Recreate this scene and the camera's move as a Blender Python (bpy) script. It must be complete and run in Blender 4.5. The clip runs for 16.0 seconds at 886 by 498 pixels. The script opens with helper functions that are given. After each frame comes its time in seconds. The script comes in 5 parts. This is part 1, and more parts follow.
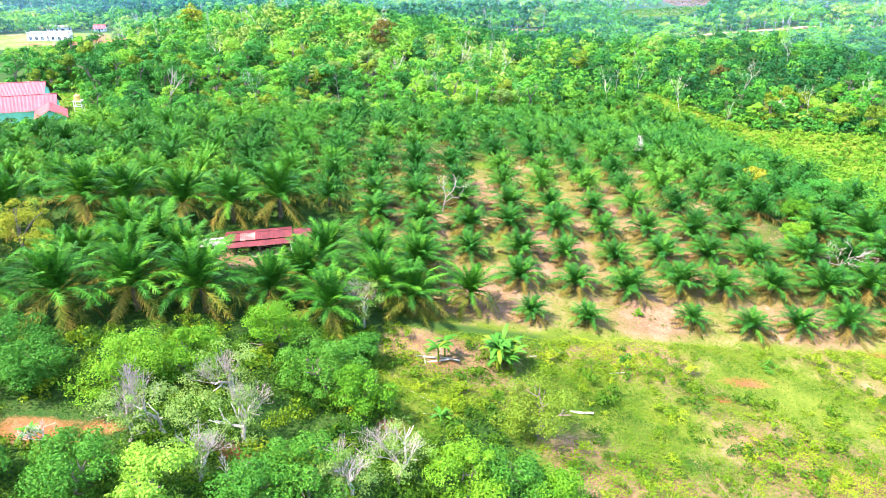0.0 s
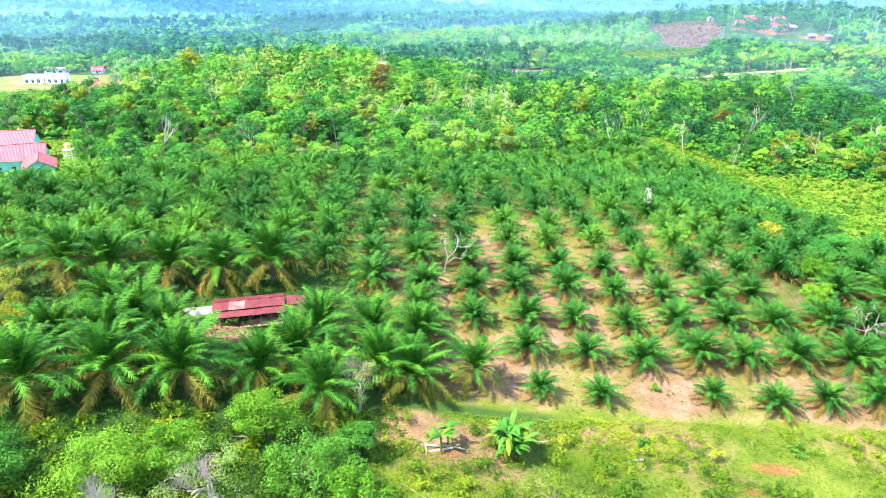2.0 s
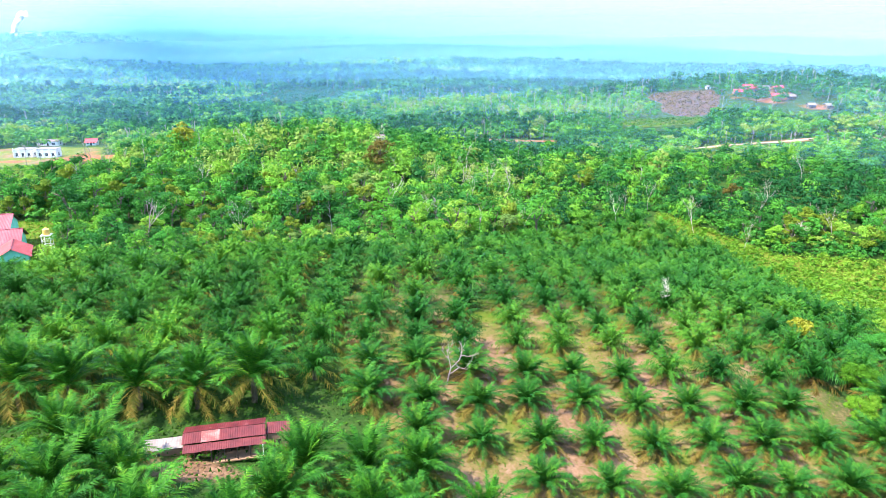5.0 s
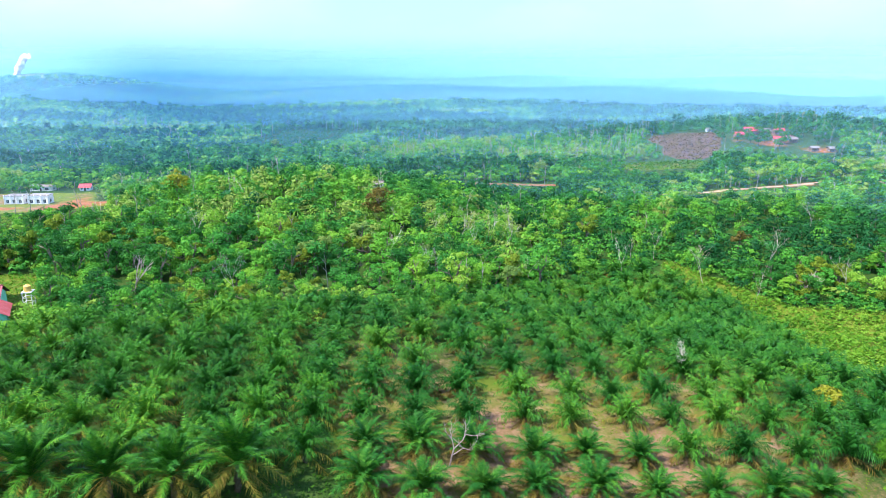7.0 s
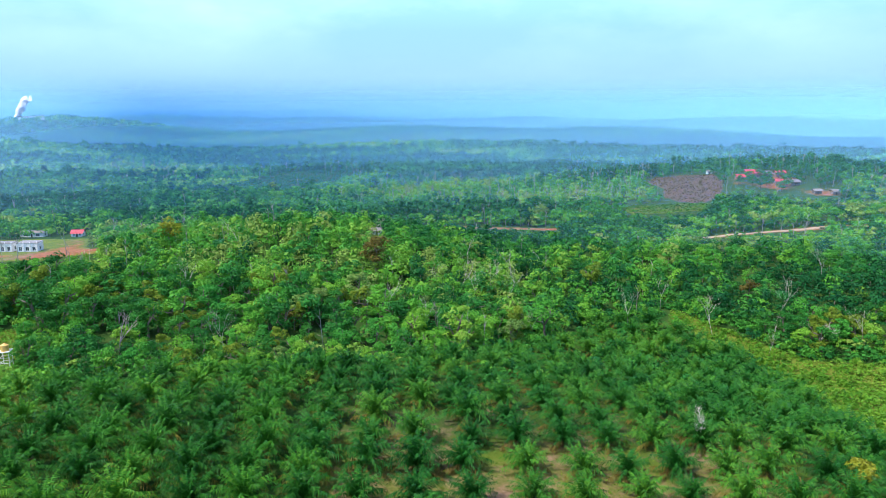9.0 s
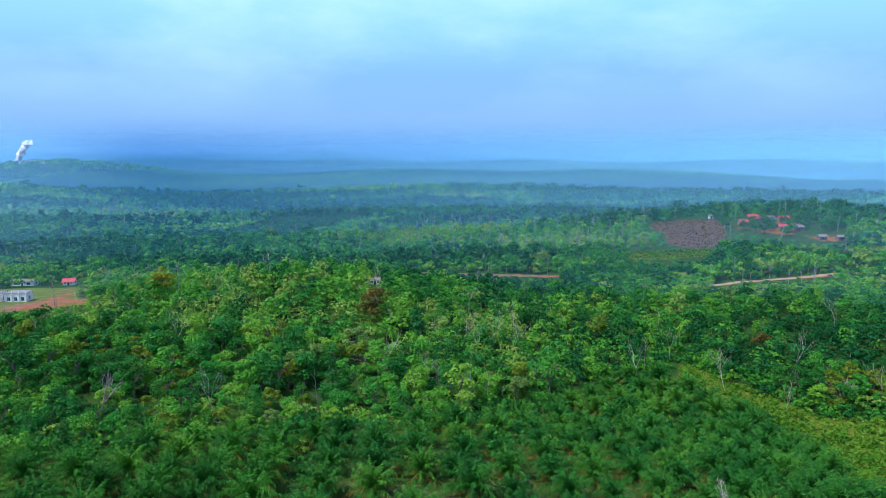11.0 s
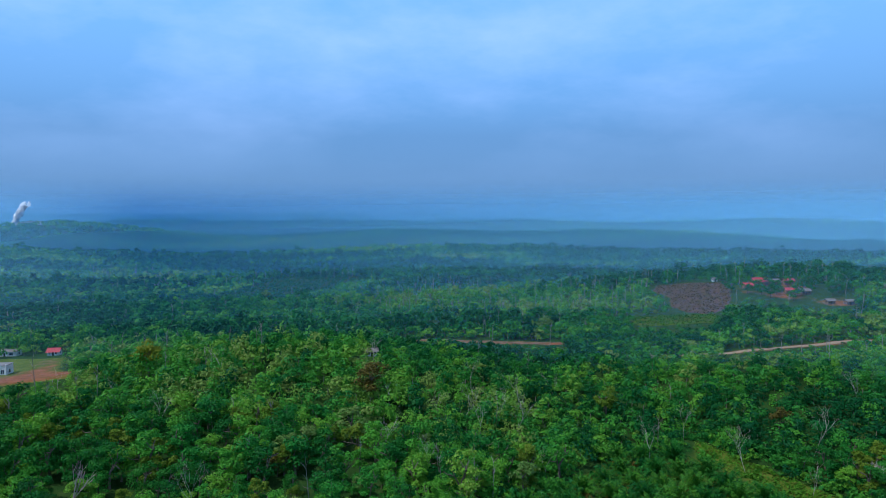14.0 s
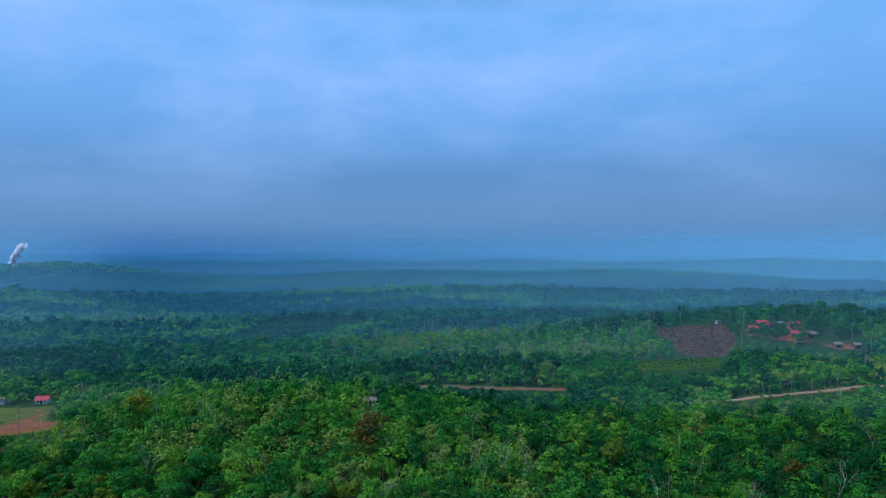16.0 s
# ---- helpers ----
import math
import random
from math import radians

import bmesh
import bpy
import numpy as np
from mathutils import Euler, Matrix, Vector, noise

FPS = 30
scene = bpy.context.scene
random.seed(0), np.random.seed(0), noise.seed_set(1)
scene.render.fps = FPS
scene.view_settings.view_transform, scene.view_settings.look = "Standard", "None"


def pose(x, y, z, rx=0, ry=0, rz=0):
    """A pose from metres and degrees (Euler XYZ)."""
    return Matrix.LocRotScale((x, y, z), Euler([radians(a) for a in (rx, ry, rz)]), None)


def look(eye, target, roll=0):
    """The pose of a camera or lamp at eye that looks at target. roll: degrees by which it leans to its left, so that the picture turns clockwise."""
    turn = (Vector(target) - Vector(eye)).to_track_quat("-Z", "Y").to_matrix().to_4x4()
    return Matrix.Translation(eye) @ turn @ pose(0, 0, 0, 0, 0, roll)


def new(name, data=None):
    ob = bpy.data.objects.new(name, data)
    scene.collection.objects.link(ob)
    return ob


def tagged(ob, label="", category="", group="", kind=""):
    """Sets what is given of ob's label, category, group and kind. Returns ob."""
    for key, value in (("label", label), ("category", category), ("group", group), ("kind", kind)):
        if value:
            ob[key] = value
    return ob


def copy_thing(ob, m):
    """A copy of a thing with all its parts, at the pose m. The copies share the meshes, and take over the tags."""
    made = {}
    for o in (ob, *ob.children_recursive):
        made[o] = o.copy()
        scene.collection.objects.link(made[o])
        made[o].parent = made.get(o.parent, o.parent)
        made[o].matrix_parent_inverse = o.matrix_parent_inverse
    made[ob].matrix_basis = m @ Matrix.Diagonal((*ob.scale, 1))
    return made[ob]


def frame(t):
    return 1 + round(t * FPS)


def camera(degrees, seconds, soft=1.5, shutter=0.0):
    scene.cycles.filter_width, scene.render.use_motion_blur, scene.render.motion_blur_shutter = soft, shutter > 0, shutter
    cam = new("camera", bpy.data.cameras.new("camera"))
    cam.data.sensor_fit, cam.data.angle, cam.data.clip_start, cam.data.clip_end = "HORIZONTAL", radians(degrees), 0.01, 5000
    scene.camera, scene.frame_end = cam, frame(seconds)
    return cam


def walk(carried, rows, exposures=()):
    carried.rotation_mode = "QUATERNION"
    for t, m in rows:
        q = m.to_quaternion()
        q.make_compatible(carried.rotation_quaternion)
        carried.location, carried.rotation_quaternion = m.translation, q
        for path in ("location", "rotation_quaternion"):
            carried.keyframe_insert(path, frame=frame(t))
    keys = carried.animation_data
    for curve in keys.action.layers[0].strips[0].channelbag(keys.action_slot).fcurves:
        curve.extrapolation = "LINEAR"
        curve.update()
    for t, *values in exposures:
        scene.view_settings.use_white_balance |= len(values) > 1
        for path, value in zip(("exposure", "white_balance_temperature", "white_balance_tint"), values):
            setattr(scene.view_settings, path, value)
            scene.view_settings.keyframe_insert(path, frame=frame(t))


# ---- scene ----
cam = camera(66.0, 16.0, soft=0.6)
PATH = [
    (0, (0.0, 0.0, 52.217), (-0.011, 1.798, 51.341), 0.5),
    (0.5, (-0.169, 2.187, 52.763), (-0.179, 3.99, 51.897), 0.5),
    (1, (-0.332, 4.446, 53.313), (-0.342, 6.261, 52.471), 0.5),
    (1.5, (-0.491, 6.766, 53.865), (-0.5, 8.591, 53.047), 0.5),
    (2, (-0.645, 9.136, 54.419), (-0.654, 10.974, 53.63), 0.5),
    (2.5, (-0.795, 11.547, 54.974), (-0.804, 13.394, 54.209), 0.5),
    (3, (-0.942, 13.988, 55.532), (-0.95, 15.846, 54.794), 0.4),
    (3.5, (-1.087, 16.45, 56.09), (-1.094, 18.318, 55.375), 0.4),
    (4, (-1.229, 18.924, 56.648), (-1.236, 20.803, 55.962), 0.4),
    (6.5, (-1.927, 31.216, 59.436), (-1.931, 33.139, 58.886), 0.3),
    (7, (-2.066, 33.611, 59.99), (-2.07, 35.542, 59.466), 0.3),
    (7.5, (-2.207, 35.971, 60.541), (-2.21, 37.909, 60.044), 0.3),
    (8, (-2.35, 38.292, 61.089), (-2.351, 40.236, 60.619), 0.3),
    (8.5, (-2.494, 40.569, 61.635), (-2.495, 42.52, 61.194), 0.2),
    (9, (-2.641, 42.799, 62.177), (-2.641, 44.755, 61.762), 0.2),
    (11.5, (-3.422, 53.129, 64.821), (-3.418, 55.111, 64.552), 0.1),
    (12, (-3.591, 55.019, 65.334), (-3.585, 57.004, 65.091), 0.1),
    (12.5, (-3.764, 56.847, 65.841), (-3.757, 58.836, 65.629), 0.1),
    (13, (-3.942, 58.615, 66.341), (-3.934, 60.606, 66.157), 0.0),
    (13.5, (-4.125, 60.322, 66.833), (-4.116, 62.316, 66.68), 0.0),
    (14, (-4.314, 61.969, 67.319), (-4.304, 63.965, 67.193), -0.0),
    (14.5, (-4.509, 63.558, 67.796), (-4.497, 65.556, 67.7), -0.0),
    (15, (-4.71, 65.091, 68.265), (-4.697, 67.09, 68.197), -0.1),
    (15.5, (-4.917, 66.57, 68.725), (-4.903, 68.57, 68.688), -0.1),
    (16, (-5.13, 67.999, 69.177), (-5.115, 69.999, 69.167), -0.1),
]
walk(cam, [(t, look(eye, target, roll)) for t, eye, target, roll in PATH],
     exposures=[(0, 2.05, 6850, 24), (3.5, 1.84, 6700, 24), (7, 1.1, 6450, 22), (9, 0.52, 6250, 20), (12.5, -0.38, 5750, 14), (16, -1.0, 5550, 12)])

# ---------------------------------------------------------------- light
SUN_TO = Vector((-0.64, -0.28, 1.1)).normalized()
sun = new("sun", bpy.data.lights.new("sun", "SUN"))
sun.data.energy, sun.data.angle, sun.data.color = 4.4, radians(0.6), (1.0, 0.94, 0.82)
sun.matrix_world = look(SUN_TO * 100, (0, 0, 0))

world = bpy.data.worlds.new("world")
scene.world = world
world.use_nodes = True
wn, wl = world.node_tree.nodes, world.node_tree.links
sky = wn.new("ShaderNodeTexSky")
sky.sky_type, sky.sun_disc = "NISHITA", False
sky.sun_elevation = math.asin(SUN_TO.z)
sky.sun_rotation = math.atan2(SUN_TO.x, SUN_TO.y)
sky.air_density, sky.dust_density, sky.ozone_density = 1.0, 1.0, 2.0
coord = wn.new("ShaderNodeTexCoord")
stretch = wn.new("ShaderNodeMapping")
stretch.inputs["Scale"].default_value = (1.8, 1.8, 4.6)
cloud = wn.new("ShaderNodeTexNoise")
cloud.inputs["Scale"].default_value, cloud.inputs["Detail"].default_value, cloud.inputs["Roughness"].default_value = 1.5, 6, 0.58
cloud_ramp = wn.new("ShaderNodeValToRGB")
cloud_ramp.color_ramp.elements[0].position, cloud_ramp.color_ramp.elements[1].position = 0.42, 0.72
cloud_ramp.color_ramp.elements[0].color, cloud_ramp.color_ramp.elements[1].color = (0.0, 0.0, 0.0, 1), (0.85, 0.85, 0.85, 1)
cloudy = wn.new("ShaderNodeMix")
cloudy.data_type = "RGBA"
cloudy.inputs["B"].default_value = (6.6, 9.6, 15.0, 1)
veil = wn.new("ShaderNodeMix")
veil.data_type = "RGBA"
lift = wn.new("ShaderNodeValToRGB")
lift.color_ramp.elements.new(0.12)
lift.color_ramp.elements.new(0.25)
lift.color_ramp.elements.new(0.45)
for stop, (at, tone) in zip(lift.color_ramp.elements, ((0.0, (2.0, 4.3, 7.6, 1)), (0.10, (2.2, 4.9, 8.9, 1)), (0.32, (4.9, 11.2, 20.0, 1)), (0.47, (1.8, 4.4, 8.2, 1)), (0.70, (0.7, 2.0, 4.2, 1)))):
    stop.position, stop.color = at, tone
wl.new(coord.outputs["Generated"], stretch.inputs["Vector"])
wl.new(stretch.outputs["Vector"], cloud.inputs["Vector"])
wl.new(cloud.outputs["Fac"], cloud_ramp.inputs["Fac"])
# the haze veil is thick at the horizon and thin overhead
aim = wn.new("ShaderNodeSeparateXYZ")
thin = wn.new("ShaderNodeMapRange")
thin.inputs["From Min"].default_value, thin.inputs["From Max"].default_value = 0.15, 0.6
thin.inputs["To Min"].default_value, thin.inputs["To Max"].default_value = 0.85, 0.1
wl.new(coord.outputs["Generated"], aim.inputs[0])
wl.new(aim.outputs["Z"], thin.inputs["Value"])
wl.new(aim.outputs["Z"], lift.inputs["Fac"])
wl.new(lift.outputs["Color"], veil.inputs["B"])
wl.new(thin.outputs[0], veil.inputs["Factor"])
veiled = wn.new("ShaderNodeMath")
veiled.operation = "MULTIPLY"
wl.new(cloud_ramp.outputs["Color"], veiled.inputs[0])
# the haze hides the clouds near the horizon
clear_of_haze = wn.new("ShaderNodeMapRange")
clear_of_haze.inputs["From Min"].default_value, clear_of_haze.inputs["From Max"].default_value = 0.03, 0.24
wl.new(aim.outputs["Z"], clear_of_haze.inputs["Value"])
wl.new(clear_of_haze.outputs[0], veiled.inputs[1])
wl.new(veiled.outputs[0], cloudy.inputs["Factor"])
wl.new(sky.outputs["Color"], veil.inputs["A"])
wl.new(veil.outputs["Result"], cloudy.inputs["A"])
wl.new(cloudy.outputs["Result"], wn["Background"].inputs["Color"])
wn["Background"].inputs["Strength"].default_value = 0.122


# ---------------------------------------------------------------- materials
def material(name):
    m = bpy.data.materials.new(name)
    m.use_nodes = True
    return m, m.node_tree.nodes, m.node_tree.links, m.node_tree.nodes["Principled BSDF"]


def ramp_node(nodes, stops):
    r = nodes.new("ShaderNodeValToRGB")
    e = r.color_ramp.elements
    while len(e) < len(stops):
        e.new(0.5)
    for k, (at, c) in enumerate(stops):
        e[k].position, e[k].color = at, (*c, 1)
    return r


def noise_node(nodes, links, scale, detail=4, rough=0.55, world_place=True):
    n = nodes.new("ShaderNodeTexNoise")
    n.inputs["Scale"].default_value, n.inputs["Detail"].default_value, n.inputs["Roughness"].default_value = scale, detail, rough
    if world_place:
        g = nodes.new("ShaderNodeNewGeometry")
        links.new(g.outputs["Position"], n.inputs["Vector"])
    return n


def math_node(nodes, links, op, a, b=0.0):
    n = nodes.new("ShaderNodeMath")
    n.operation = op
    for k, v in enumerate((a, b)):
        if isinstance(v, (int, float)):
            n.inputs[k].default_value = v
        else:
            links.new(v, n.inputs[k])
    return n.outputs[0]


def mix_rgb(nodes, links, fac, a, b, blend="MIX"):
    n = nodes.new("ShaderNodeMix")
    n.data_type, n.blend_type = "RGBA", blend
    for key, v in (("Factor", fac), ("A", a), ("B", b)):
        if isinstance(v, (int, float)):
            n.inputs[key].default_value = v
        elif isinstance(v, tuple):
            n.inputs[key].default_value = (*v, 1)
        else:
            links.new(v, n.inputs[key])
    return n.outputs["Result"]


def foliage(name, stops, spread=0.5, leaf_spread=0.5, through_light=0.3, rough=0.5, by_object=True, warm=0.9):
    """Leaves: each plant takes its own place on the ramp, each leaf strays from it."""
    m, n, l, b = material(name)
    info, geo = n.new("ShaderNodeObjectInfo"), n.new("ShaderNodeNewGeometry")
    att = n.new("ShaderNodeAttribute")
    att.attribute_name = "tint"
    plant = math_node(n, l, "FRACT", math_node(n, l, "ADD", info.outputs["Random"], att.outputs["Fac"])) if by_object else att.outputs["Fac"]
    at = math_node(n, l, "MULTIPLY", math_node(n, l, "SUBTRACT", plant, 0.5), 2 * spread)
    leaf = math_node(n, l, "MULTIPLY", math_node(n, l, "SUBTRACT", geo.outputs["Random Per Island"], 0.5), leaf_spread)
    at = math_node(n, l, "ADD", math_node(n, l, "ADD", at, leaf), 0.5)
    r = ramp_node(n, [(p, (c[0] * warm, c[1] * 1.1, c[2] * 0.58)) for p, c in stops])
    l.new(at, r.inputs["Fac"])
    l.new(r.outputs["Color"], b.inputs["Base Color"])
    b.inputs["Roughness"].default_value = rough
    b.inputs["Specular IOR Level"].default_value = 0.1
    tr = n.new("ShaderNodeBsdfTranslucent")
    l.new(r.outputs["Color"], tr.inputs["Color"])
    mix = n.new("ShaderNodeMixShader")
    mix.inputs[0].default_value = through_light
    l.new(b.outputs[0], mix.inputs[1])
    l.new(tr.outputs[0], mix.inputs[2])
    l.new(mix.outputs[0], n["Material Output"].inputs["Surface"])
    return m


def rough_surface(name, stops, scale, rough=0.8, bump=0.3, fine=None, metal=0.0):
    """A surface with stains at one scale and grain at a finer one."""
    m, n, l, b = material(name)
    info = n.new("ShaderNodeObjectInfo")
    big = noise_node(n, l, scale, 5)
    small = noise_node(n, l, fine or scale * 9, 3)
    at = math_node(n, l, "ADD", math_node(n, l, "MULTIPLY", big.outputs["Fac"], 0.75), math_node(n, l, "MULTIPLY", small.outputs["Fac"], 0.35))
    at = math_node(n, l, "ADD", at, math_node(n, l, "MULTIPLY", math_node(n, l, "SUBTRACT", info.outputs["Random"], 0.5), 0.12))
    r = ramp_node(n, stops)
    l.new(at, r.inputs["Fac"])
    l.new(r.outputs["Color"], b.inputs["Base Color"])
    b.inputs["Roughness"].default_value, b.inputs["Metallic"].default_value = rough, metal
    bp = n.new("ShaderNodeBump")
    bp.inputs["Strength"].default_value, bp.inputs["Distance"].default_value = bump, 0.05
    l.new(small.outputs["Fac"], bp.inputs["Height"])
    l.new(bp.outputs["Normal"], b.inputs["Normal"])
    return m


M_PALM = foliage("palm_leaf", [(0, (0.0038, 0.038, 0.0076)), (0.4, (0.0133, 0.0997, 0.0152)), (0.75, (0.0475, 0.19, 0.0209)), (1, (0.171, 0.285, 0.0285))], 0.24, 0.42, 0.1, 0.5, warm=1.0)
M_PALM_YOUNG = foliage("young_palm_leaf", [(0, (0.0057, 0.0522, 0.0133)), (0.5, (0.0171, 0.114, 0.0209)), (1, (0.104, 0.237, 0.0285))], 0.25, 0.46, 0.1, 0.5)
M_PALM_DRY = foliage("dry_palm_leaf", [(0.0, (0.05, 0.04, 0.014)), (0.45, (0.155, 0.10, 0.04)), (0.8, (0.13, 0.125, 0.035)), (1.0, (0.27, 0.18, 0.09))], 0.25, 0.6, 0.2, 0.7, warm=1.0)
M_LEAF = foliage("forest_leaf", [(0, (0.0157, 0.112, 0.0448)), (0.3, (0.0426, 0.224, 0.0504)), (0.6, (0.112, 0.314, 0.0504)), (0.85, (0.191, 0.359, 0.056)), (1, (0.28, 0.336, 0.101))], 0.42, 0.16, 0.22, 0.5, warm=0.9)
M_LEAF_DARK = foliage("deep_green_leaf", [(0, (0.0096, 0.072, 0.0288)), (0.5, (0.024, 0.144, 0.036)), (1, (0.072, 0.24, 0.048))], 0.3, 0.35, 0.25)
M_LEAF_BRIGHT = foliage("bright_leaf", [(0.0, (0.04, 0.15, 0.018)), (0.5, (0.10, 0.25, 0.025)), (1.0, (0.21, 0.33, 0.04))], 0.2, 0.4, 0.32)
M_LEAF_TEAL = foliage("dark_leaf", [(0.0, (0.014, 0.08, 0.02)), (0.5, (0.045, 0.17, 0.03)), (1.0, (0.12, 0.25, 0.04))], 0.2, 0.4, 0.22)
M_LEAF_PALE = foliage("pale_leaf", [(0.0, (0.10, 0.17, 0.07)), (0.5, (0.17, 0.26, 0.10)), (1.0, (0.30, 0.34, 0.15))], 0.2, 0.4, 0.3)
M_LEAF_OLIVE = foliage("olive_leaf", [(0.0, (0.06, 0.11, 0.02)), (0.5, (0.14, 0.20, 0.03)), (1.0, (0.27, 0.28, 0.05))], 0.15, 0.4, 0.25)
M_LEAF_YELLOW = foliage("yellow_leaf", [(0, (0.143, 0.176, 0.022)), (0.5, (0.275, 0.253, 0.033)), (1, (0.418, 0.341, 0.077))], 0.15, 0.4, 0.3)
M_LEAF_BROWN = foliage("brown_leaf", [(0.0, (0.06, 0.045, 0.02)), (0.5, (0.13, 0.09, 0.03)), (1.0, (0.22, 0.15, 0.05))], 0.15, 0.4, 0.2)
M_CROP = foliage("crop_leaf", [(0, (0.0359, 0.12, 0.0216)), (0.5, (0.12, 0.239, 0.0299)), (1, (0.263, 0.323, 0.0598))], 0.5, 0.4, 0.25, by_object=False, warm=0.8)
M_BARK = rough_surface("bark", [(0.2, (0.05, 0.04, 0.03)), (0.6, (0.16, 0.13, 0.10)), (0.9, (0.28, 0.24, 0.19))], 3, 0.9, 0.6)
M_PALM_TRUNK = rough_surface("palm_trunk", [(0.25, (0.035, 0.03, 0.018)), (0.6, (0.11, 0.085, 0.045)), (0.9, (0.10, 0.14, 0.04))], 4, 0.9, 0.7)
M_PALM_GOLD = foliage("golden_palm_leaf", [(0.0, (0.04, 0.09, 0.014)), (0.35, (0.11, 0.13, 0.025)), (0.7, (0.21, 0.155, 0.045)), (1.0, (0.28, 0.18, 0.085))], 0.25, 0.6, 0.2, 0.6, warm=1.0)
M_DEADWOOD_GREY = rough_surface("grey_dead_wood", [(0.25, (0.15, 0.11, 0.10)), (0.55, (0.29, 0.23, 0.21)), (0.85, (0.42, 0.35, 0.32))], 5, 0.85, 0.4)
M_DEADWOOD = rough_surface("bleached_wood", [(0.25, (0.22, 0.19, 0.16)), (0.55, (0.42, 0.38, 0.32)), (0.85, (0.58, 0.54, 0.47))], 5, 0.85, 0.4)
M_ROOF_RUST = rough_surface("rusted_red_roof", [(0.25, (0.035, 0.005, 0.006)), (0.5, (0.10, 0.009, 0.012)), (0.70, (0.15, 0.02, 0.02)), (0.82, (0.28, 0.17, 0.15))], 0.9, 0.6, 0.2)
M_ROOF_PINK = rough_surface("faded_red_roof", [(0.25, (0.20, 0.022, 0.036)), (0.6, (0.29, 0.045, 0.062)), (0.9, (0.34, 0.09, 0.10))], 0.6, 0.55, 0.2)
M_ROOF_RED = rough_surface("red_roof", [(0.25, (0.36, 0.03, 0.04)), (0.7, (0.52, 0.06, 0.06)), (0.95, (0.5, 0.2, 0.18))], 0.5, 0.55, 0.2)
M_ROOF_GREY = rough_surface("zinc_roof", [(0.25, (0.12, 0.10, 0.085)), (0.6, (0.23, 0.20, 0.175)), (0.9, (0.38, 0.34, 0.30))], 0.9, 0.5, 0.2)
M_WALL_TAN = rough_surface("bare_plaster", [(0.25, (0.15, 0.085, 0.05)), (0.6, (0.27, 0.17, 0.10)), (0.9, (0.38, 0.27, 0.19))], 0.8, 0.9, 0.3)
M_WALL_WHITE = rough_surface("white_plaster", [(0.25, (0.55, 0.52, 0.48)), (0.55, (0.76, 0.74, 0.70)), (0.9, (0.82, 0.81, 0.79))], 0.5, 0.85, 0.2)
M_WALL_GREEN = rough_surface("green_paint", [(0.25, (0.10, 0.45, 0.30)), (0.6, (0.18, 0.60, 0.42)), (0.9, (0.30, 0.66, 0.50))], 0.5, 0.7, 0.2)
M_DARK = rough_surface("dark_timber", [(0.3, (0.02, 0.016, 0.012)), (0.8, (0.06, 0.045, 0.035))], 2, 0.9, 0.3)
M_WINDOW = rough_surface("window_glass", [(0.3, (0.02, 0.03, 0.04)), (0.8, (0.05, 0.06, 0.08))], 1, 0.1, 0.0)
M_PAINT_WHITE = rough_surface("white_paint", [(0.3, (0.7, 0.68, 0.64)), (0.8, (0.82, 0.81, 0.79))], 2, 0.6, 0.1)
M_TANK = rough_surface("orange_plastic", [(0.3, (0.62, 0.38, 0.08)), (0.8, (0.75, 0.50, 0.14))], 1.5, 0.45, 0.05)
M_ROAD = rough_surface("laterite_road", [(0.25, (0.24, 0.15, 0.075)), (0.55, (0.35, 0.25, 0.15)), (0.85, (0.44, 0.36, 0.25))], 0.12, 0.95, 0.3, 1.2)


